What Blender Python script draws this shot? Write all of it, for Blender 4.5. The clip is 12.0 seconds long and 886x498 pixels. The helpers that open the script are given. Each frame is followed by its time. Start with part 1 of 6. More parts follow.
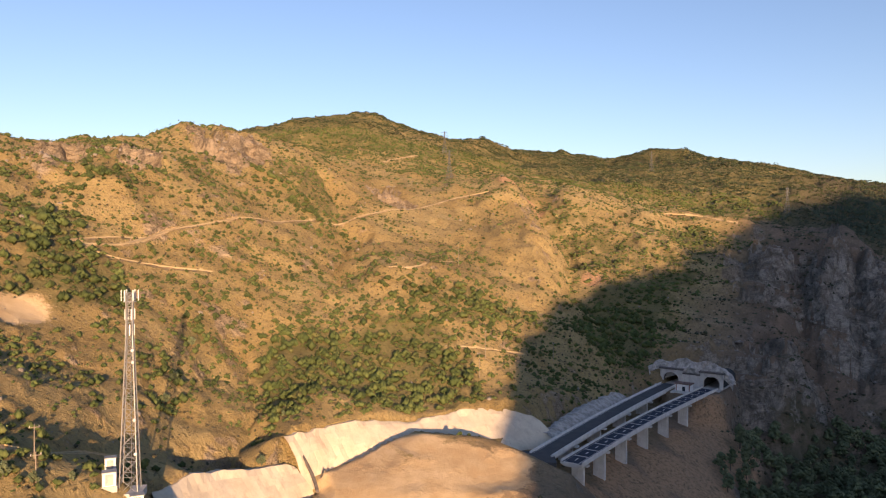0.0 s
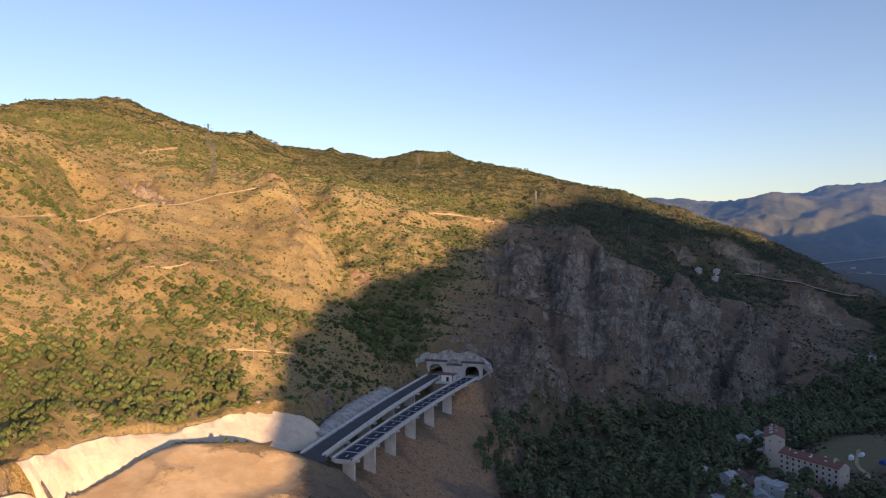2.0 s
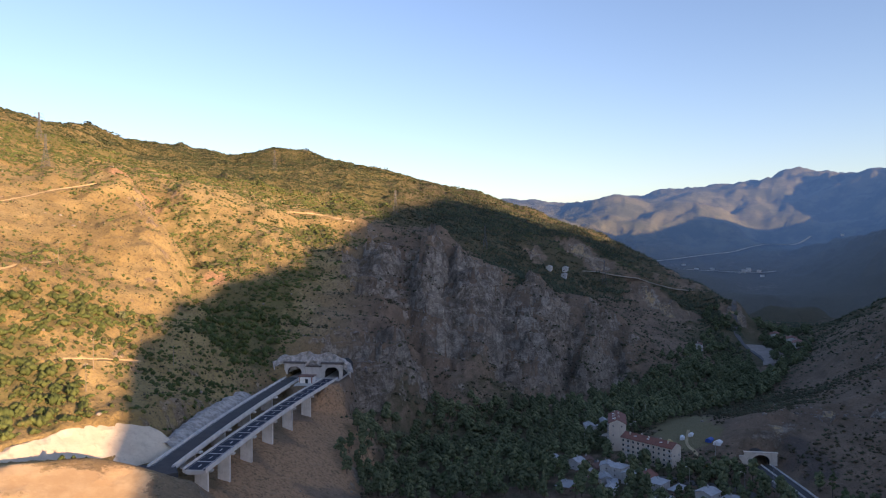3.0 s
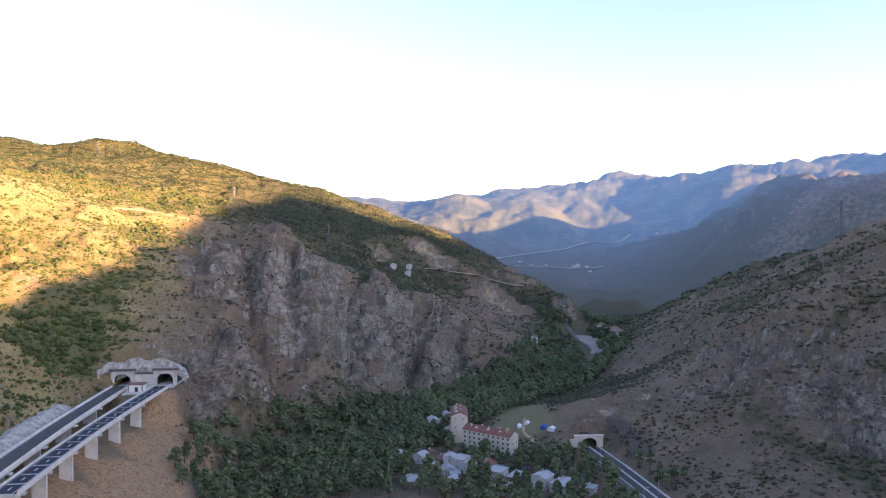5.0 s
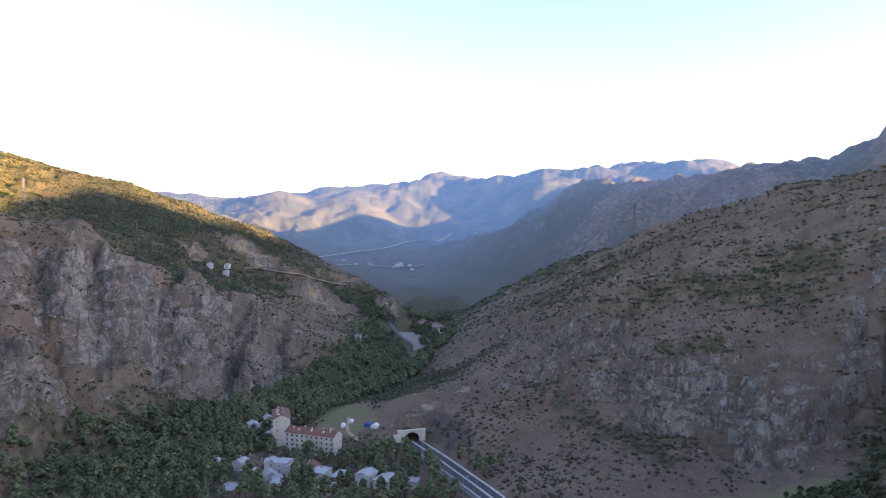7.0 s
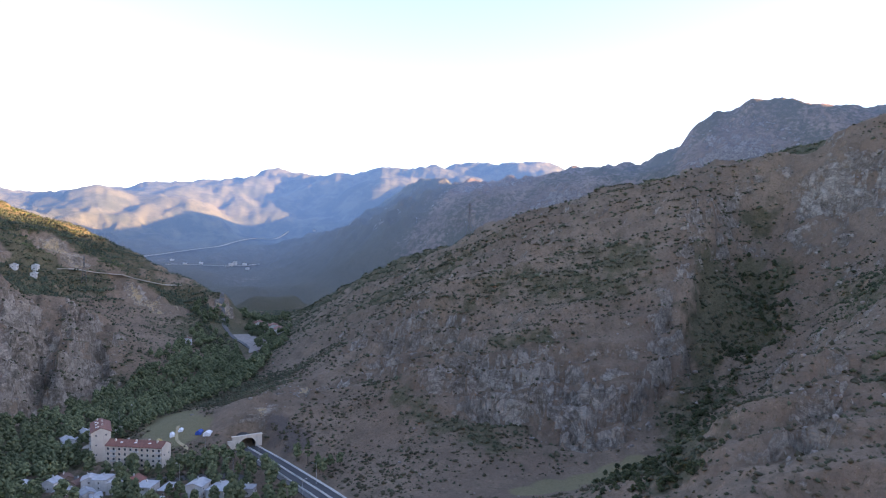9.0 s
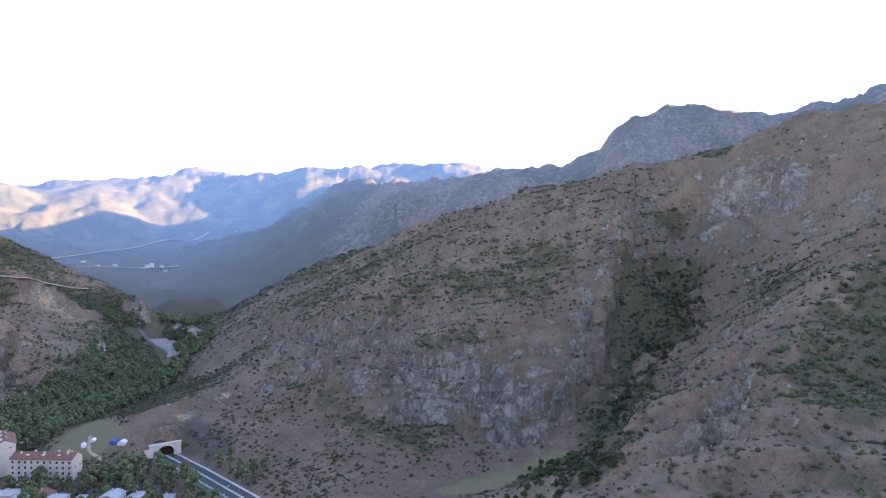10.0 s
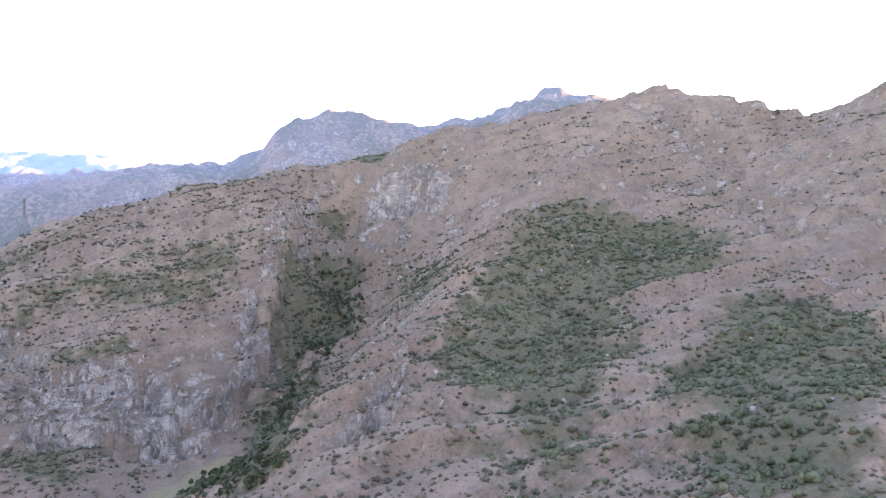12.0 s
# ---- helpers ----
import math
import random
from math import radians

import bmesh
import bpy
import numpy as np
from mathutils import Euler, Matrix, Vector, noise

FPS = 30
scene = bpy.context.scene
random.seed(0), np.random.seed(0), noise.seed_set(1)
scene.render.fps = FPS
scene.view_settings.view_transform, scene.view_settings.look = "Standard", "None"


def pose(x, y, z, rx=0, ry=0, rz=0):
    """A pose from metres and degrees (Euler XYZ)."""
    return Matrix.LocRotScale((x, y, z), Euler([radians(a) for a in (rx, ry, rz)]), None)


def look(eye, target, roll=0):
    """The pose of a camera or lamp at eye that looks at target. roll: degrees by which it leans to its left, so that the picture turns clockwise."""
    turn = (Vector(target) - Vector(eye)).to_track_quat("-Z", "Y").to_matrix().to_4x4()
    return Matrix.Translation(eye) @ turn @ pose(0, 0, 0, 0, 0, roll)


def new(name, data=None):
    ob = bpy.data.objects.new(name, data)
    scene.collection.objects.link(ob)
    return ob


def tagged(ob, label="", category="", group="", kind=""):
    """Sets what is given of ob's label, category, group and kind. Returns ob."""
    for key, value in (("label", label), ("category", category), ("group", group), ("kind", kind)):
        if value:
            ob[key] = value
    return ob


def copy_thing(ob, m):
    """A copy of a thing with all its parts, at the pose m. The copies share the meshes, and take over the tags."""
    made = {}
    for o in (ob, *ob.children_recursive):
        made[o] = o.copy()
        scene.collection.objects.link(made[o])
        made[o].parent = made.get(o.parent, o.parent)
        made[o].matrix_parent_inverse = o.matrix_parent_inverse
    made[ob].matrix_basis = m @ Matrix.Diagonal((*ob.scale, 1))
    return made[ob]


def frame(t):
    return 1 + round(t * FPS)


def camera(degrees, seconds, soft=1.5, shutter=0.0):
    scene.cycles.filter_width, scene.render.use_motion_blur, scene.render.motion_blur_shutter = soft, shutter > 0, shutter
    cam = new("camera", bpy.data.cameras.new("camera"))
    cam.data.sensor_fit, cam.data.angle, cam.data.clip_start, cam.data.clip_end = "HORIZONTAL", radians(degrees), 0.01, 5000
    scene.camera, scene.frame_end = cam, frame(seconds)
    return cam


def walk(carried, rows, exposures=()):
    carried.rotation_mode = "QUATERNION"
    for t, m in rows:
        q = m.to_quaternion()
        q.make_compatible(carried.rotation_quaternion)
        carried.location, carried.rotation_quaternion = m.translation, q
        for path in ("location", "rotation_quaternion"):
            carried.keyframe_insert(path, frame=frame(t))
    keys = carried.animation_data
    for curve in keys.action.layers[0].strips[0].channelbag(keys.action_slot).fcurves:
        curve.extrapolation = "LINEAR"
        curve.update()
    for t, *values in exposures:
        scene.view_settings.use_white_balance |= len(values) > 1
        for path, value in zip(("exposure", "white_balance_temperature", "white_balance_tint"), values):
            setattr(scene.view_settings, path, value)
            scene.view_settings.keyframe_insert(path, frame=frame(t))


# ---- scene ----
# The camera hangs in one place, 150 m above the valley's datum, and turns to the right.
cam = camera(64.55, 12.0, soft=1.15)
TURNS = [  # seconds, yaw, pitch, roll
    (0, -0.00, -0.42, -0.09), (0.5, -4.53, -0.48, -0.04), (1, -9.96, -0.53, 0.01), (1.5, -13.69, -0.56, 0.00), (2, -18.60, -0.54, -0.05),
    (2.5, -25.93, -0.60, -0.02), (3, -30.01, -0.59, 0.03), (5, -42.68, -0.76, 0.12), (5.5, -45.56, -0.79, 0.11), (6, -48.77, -0.79, 0.09),
    (6.5, -52.83, -0.85, 0.00), (7, -57.00, -0.89, -0.04), (7.5, -60.53, -0.94, -0.09), (9.5, -72.95, -1.00, -0.04), (10, -76.12, -0.97, -0.01),
    (10.5, -81.97, -0.96, 0.00), (11, -90.71, -0.90, 0.05), (11.5, -97.02, -0.90, -0.05), (12, -103.06, -0.93, -0.06)]
EXPOSURES = [  # seconds, stops, kelvin, tint
    (0.0, 0.68, 6450, 29), (2.5, 0.82, 6450, 31), (3.0, 1.02, 6400, 31), (4.2, 1.65, 6800, 32), (5.0, 2.14, 7000, 34), (6.0, 2.34, 7000, 34), (6.5, 2.32, 7000, 34), (7.5, 2.2, 7000, 35),
    (9.5, 2.55, 7000, 35), (10.5, 3.04, 7100, 36), (11.2, 3.36, 7400, 39), (12.0, 3.74, 7700, 42)]
walk(cam, [(t, pose(0, 0, 150, 90 + p, r, y)) for t, y, p, r in TURNS], EXPOSURES)

# ---- light: a low evening sun behind the southern hill, and a clear sky ----
SUN_AZ, SUN_EL = -164.5, 7.5      # degrees, anticlockwise from +y; height over the horizon
sun_way = Vector((-math.sin(radians(SUN_AZ)) * math.cos(radians(SUN_EL)), math.cos(radians(SUN_AZ)) * math.cos(radians(SUN_EL)), math.sin(radians(SUN_EL))))
world = bpy.data.worlds.new("sky")
scene.world = world
world.use_nodes = True
wn = world.node_tree
sky = wn.nodes.new("ShaderNodeTexSky")
sky.sky_type, sky.sun_disc = "NISHITA", False
sky.sun_elevation, sky.sun_rotation = radians(SUN_EL), radians(-SUN_AZ)
sky.altitude, sky.air_density, sky.dust_density, sky.ozone_density = 600, 1.0, 0.9, 1.9
wn.links.new(sky.outputs["Color"], wn.nodes["Background"].inputs["Color"])
wn.nodes["Background"].inputs["Strength"].default_value = 0.15
lamp = bpy.data.lights.new("sun", "SUN")
lamp.energy, lamp.angle, lamp.color = 5.6, radians(0.55), (1.0, 0.68, 0.33)
new("sun", lamp).matrix_world = look(sun_way * 900, (0, 0, 0))


# ---- materials ----
def material(name):
    m = bpy.data.materials.new(name)
    m.use_nodes = True
    return m, m.node_tree, m.node_tree.nodes["Principled BSDF"]


class Net:
    """Short hand for shader nodes."""

    def __init__(self, tree):
        self.t = tree

    def put(self, socket, value):
        if isinstance(value, bpy.types.NodeSocket):
            self.t.links.new(value, socket)
        elif isinstance(value, tuple) and len(value) == 3 and socket.type == "RGBA":
            socket.default_value = (*value, 1)
        else:
            socket.default_value = value

    def position(self):
        return self.t.nodes.new("ShaderNodeNewGeometry").outputs["Position"]

    def stretch(self, vec, scale):
        n = self.t.nodes.new("ShaderNodeMapping")
        self.put(n.inputs["Vector"], vec)
        n.inputs["Scale"].default_value = scale
        return n.outputs["Vector"]

    def noise(self, vec, scale, detail=4, rough=0.6, distort=0.0):
        n = self.t.nodes.new("ShaderNodeTexNoise")
        self.put(n.inputs["Vector"], vec)
        n.inputs["Scale"].default_value, n.inputs["Detail"].default_value = scale, detail
        n.inputs["Roughness"].default_value, n.inputs["Distortion"].default_value = rough, distort
        return n.outputs["Fac"]

    def cells(self, vec, scale, feature="F1"):
        n = self.t.nodes.new("ShaderNodeTexVoronoi")
        n.feature = feature
        self.put(n.inputs["Vector"], vec)
        n.inputs["Scale"].default_value = scale
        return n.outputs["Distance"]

    def ramp(self, fac, a, b, lo=0.0, hi=1.0):
        n = self.t.nodes.new("ShaderNodeMapRange")
        n.interpolation_type = "SMOOTHSTEP"
        self.put(n.inputs["Value"], fac)
        for key, v in (("From Min", a), ("From Max", b), ("To Min", lo), ("To Max", hi)):
            n.inputs[key].default_value = v
        return n.outputs["Result"]

    def math(self, op, a, b=0.0):
        n = self.t.nodes.new("ShaderNodeMath")
        n.operation = op
        self.put(n.inputs[0], a)
        self.put(n.inputs[1], b)
        return n.outputs[0]

    def mix(self, fac, a, b):
        n = self.t.nodes.new("ShaderNodeMix")
        n.data_type = "RGBA"
        self.put(n.inputs[0], fac)
        self.put(n.inputs[6], a)
        self.put(n.inputs[7], b)
        return n.outputs[2]

    def attribute(self, name):
        n = self.t.nodes.new("ShaderNodeAttribute")
        n.attribute_name = name
        return n.outputs["Fac"]

    def island(self):
        return self.t.nodes.new("ShaderNodeNewGeometry").outputs["Random Per Island"]

    def random(self):
        return self.t.nodes.new("ShaderNodeObjectInfo").outputs["Random"]

    def bump(self, height, strength, distance):
        n = self.t.nodes.new("ShaderNodeBump")
        n.inputs["Strength"].default_value, n.inputs["Distance"].default_value = strength, distance
        self.put(n.inputs["Height"], height)
        return n.outputs["Normal"]


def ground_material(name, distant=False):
    """Dry grass, scrub, rock and soil; the distant range also glows blue for the hazy air before it."""
    m, tree, bsdf = material(name)
    n = Net(tree)
    p = n.position()
    rock, scrub, earth = n.attribute("rock"), n.attribute("scrub"), n.attribute("earth")
    big, mid, fine = n.noise(p, 0.012, 5), n.noise(p, 0.07, 6, 0.65), n.noise(p, 0.6, 5, 0.7)
    # golden on the sunlit side, brown in shade: part plants, part light in the colour
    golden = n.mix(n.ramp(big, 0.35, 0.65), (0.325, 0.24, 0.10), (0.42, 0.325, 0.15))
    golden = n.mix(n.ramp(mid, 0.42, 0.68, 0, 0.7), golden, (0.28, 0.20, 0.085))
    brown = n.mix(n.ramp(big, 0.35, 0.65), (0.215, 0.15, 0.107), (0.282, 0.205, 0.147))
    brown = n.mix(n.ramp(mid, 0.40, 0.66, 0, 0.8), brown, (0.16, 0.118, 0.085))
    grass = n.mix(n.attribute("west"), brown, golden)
    grass = n.mix(n.ramp(n.math("ADD", n.attribute("clay"), n.math("MULTIPLY", n.math("SUBTRACT", mid, 0.5), 0.6)), 0.3, 0.6), grass, n.mix(n.ramp(fine, 0.35, 0.7), (0.50, 0.305, 0.175), (0.40, 0.245, 0.14)))
    grit = n.noise(p, 1.6, 4, 0.75)
    tuft = n.noise(p, 0.33, 5, 0.75, 0.5)
    grass = n.mix(n.ramp(fine, 0.45, 0.72, 0, 0.65), grass, (0.13, 0.11, 0.07))
    grass = n.mix(n.ramp(tuft, 0.55, 0.66, 0, 0.75), grass, (0.10, 0.088, 0.05))
    grass = n.mix(n.ramp(grit, 0.60, 0.70, 0, 0.5), grass, (0.42, 0.36, 0.29))
    grass = n.mix(n.ramp(tuft, 0.42, 0.33, 0, 0.35), grass, (0.42, 0.33, 0.23))
    lush = n.mix(n.ramp(fine, 0.3, 0.7), (0.10, 0.10, 0.042), (0.18, 0.165, 0.07))
    lean = n.mix(n.ramp(fine, 0.3, 0.7), (0.062, 0.067, 0.036), (0.125, 0.118, 0.066))
    weeds = n.mix(n.ramp(tuft, 0.45, 0.65, 0, 0.5), n.mix(n.attribute("west"), lean, lush), n.mix(n.attribute("west"), (0.17, 0.135, 0.09), (0.24, 0.19, 0.085)))
    cover = n.math("ADD", n.math("MULTIPLY", scrub, 0.9), n.math("ADD", n.math("MULTIPLY", n.math("SUBTRACT", mid, 0.5), 1.7), n.math("MULTIPLY", n.math("SUBTRACT", 1.0, n.attribute("west")), 0.16)))
    col = n.mix(n.ramp(cover, 0.35, 0.75, 0, 0.85), grass, weeds)
    # broken rock, bedded and cracked
    turned = tree.nodes.new("ShaderNodeMapping")
    n.put(turned.inputs["Vector"], p)
    turned.inputs["Rotation"].default_value, turned.inputs["Scale"].default_value = (0.5, 0.35, 0.4), (0.55, 1.0, 1.5)
    bed = n.noise(turned.outputs["Vector"], 0.055, 11, 0.74, 1.2)
    flute = n.noise(n.stretch(p, (1.0, 1.0, 0.4)), 0.085, 10, 0.72, 1.0)
    split = n.ramp(n.math("ABSOLUTE", n.math("SUBTRACT", n.noise(p, 0.045, 7, 0.7, 1.0), 0.5)), 0.0, 0.05, 1, 0)
    seam = n.ramp(n.math("ABSOLUTE", n.math("SUBTRACT", n.noise(turned.outputs["Vector"], 0.16, 6, 0.7, 0.8), 0.5)), 0.0, 0.05, 1, 0)
    stone = n.mix(n.ramp(bed, 0.40, 0.60), (0.265, 0.224, 0.18), (0.44, 0.385, 0.315))
    stone = n.mix(n.ramp(big, 0.42, 0.62, 0, 0.5), stone, (0.30, 0.235, 0.17))
    # stone coloured warmer on the sunlit side
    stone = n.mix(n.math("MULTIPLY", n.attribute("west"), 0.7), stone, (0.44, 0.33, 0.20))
    stone = n.mix(n.ramp(flute, 0.57, 0.68, 0, 0.45), stone, (0.46, 0.41, 0.345))
    streak = n.noise(n.stretch(p, (1.0, 1.0, 0.12)), 0.42, 6, 0.7, 0.6)
    stone = n.mix(n.ramp(streak, 0.50, 0.62, 0, 0.38), stone, (0.11, 0.092, 0.074))
    stone = n.mix(n.ramp(streak, 0.44, 0.34, 0, 0.25), stone, (0.44, 0.39, 0.33))
    stone = n.mix(n.math("MULTIPLY", split, 0.42), stone, (0.075, 0.06, 0.048))
    stone = n.mix(n.math("MULTIPLY", seam, 0.28), stone, (0.07, 0.06, 0.048))
    stone = n.mix(n.ramp(flute, 0.42, 0.34, 0, 0.5), stone, (0.085, 0.078, 0.058))
    up = tree.nodes.new("ShaderNodeSeparateXYZ")
    n.put(up.inputs[0], tree.nodes.new("ShaderNodeNewGeometry").outputs["Normal"])
    steep = n.ramp(up.outputs["Z"], 0.86, 0.68, 0, 0.5)
    rocky = n.math("ADD", n.math("ADD", n.math("MULTIPLY", rock, 0.52), n.math("MULTIPLY", steep, 0.7)), n.math("MULTIPLY", n.math("SUBTRACT", mid, 0.5), 1.6))
    patch = n.math("SUBTRACT", n.noise(p, 0.022, 5, 0.6, 0.8), 0.5)
    rocky = n.math("ADD", rocky, n.math("MULTIPLY", patch, 1.1))
    rocky = n.math("SUBTRACT", rocky, n.math("MULTIPLY", scrub, 0.45))
    col = n.mix(n.ramp(rocky, 0.36, 0.56), col, stone)
    soil = n.mix(n.ramp(mid, 0.35, 0.65), (0.62, 0.47, 0.275), (0.49, 0.345, 0.185))
    soil = n.mix(n.ramp(fine, 0.5, 0.8, 0, 0.4), soil, (0.58, 0.46, 0.29))
    dug = n.math("ADD", n.math("ADD", earth, n.math("MULTIPLY", n.math("SUBTRACT", fine, 0.5), 0.7)), n.math("MULTIPLY", n.math("SUBTRACT", mid, 0.5), 0.9))
    col = n.mix(n.ramp(dug, 0.4, 0.6), col, soil)
    col = n.mix(n.ramp(n.math("ADD", n.attribute("meadow"), n.math("MULTIPLY", n.math("SUBTRACT", mid, 0.5), 0.5)), 0.35, 0.55, 0, 0.85), col, n.mix(n.ramp(fine, 0.35, 0.7), (0.20, 0.185, 0.095), (0.27, 0.225, 0.125)))
    col = n.mix(n.ramp(n.math("ADD", n.attribute("soot"), n.math("MULTIPLY", n.math("SUBTRACT", mid, 0.5), 0.8)), 0.3, 0.8, 0, 0.6), col, (0.07, 0.068, 0.07))
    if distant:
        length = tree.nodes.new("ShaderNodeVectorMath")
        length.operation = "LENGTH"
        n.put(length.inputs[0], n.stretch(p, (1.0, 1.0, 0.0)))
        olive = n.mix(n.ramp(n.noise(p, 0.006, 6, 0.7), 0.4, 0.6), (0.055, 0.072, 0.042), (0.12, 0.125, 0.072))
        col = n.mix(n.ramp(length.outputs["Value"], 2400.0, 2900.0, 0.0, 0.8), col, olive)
        # haze put in as a blue glow that grows with distance
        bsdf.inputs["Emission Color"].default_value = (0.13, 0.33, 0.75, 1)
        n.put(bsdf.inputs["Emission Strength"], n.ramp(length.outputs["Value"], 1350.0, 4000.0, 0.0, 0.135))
    n.put(bsdf.inputs["Base Color"], col)
    bsdf.inputs["Roughness"].default_value = 0.95
    bsdf.inputs["Specular IOR Level"].default_value = 0.15
    relief = n.math("ADD", n.math("MULTIPLY", tuft, 0.5),
                    n.math("ADD", n.math("MULTIPLY", n.math("SUBTRACT", n.math("ADD", bed, flute), n.math("MULTIPLY", split, 0.4)), n.ramp(rocky, 0.3, 0.7, 0.15, 1.0)), n.math("MULTIPLY", fine, 0.35)))
    n.put(bsdf.inputs["Normal"], n.bump(n.math("MULTIPLY", relief, n.ramp(earth, 0.3, 0.8, 1.0, 0.25)), 0.85, 7.0 if distant else 2.5))
    return m


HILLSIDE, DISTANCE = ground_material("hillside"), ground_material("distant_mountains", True)

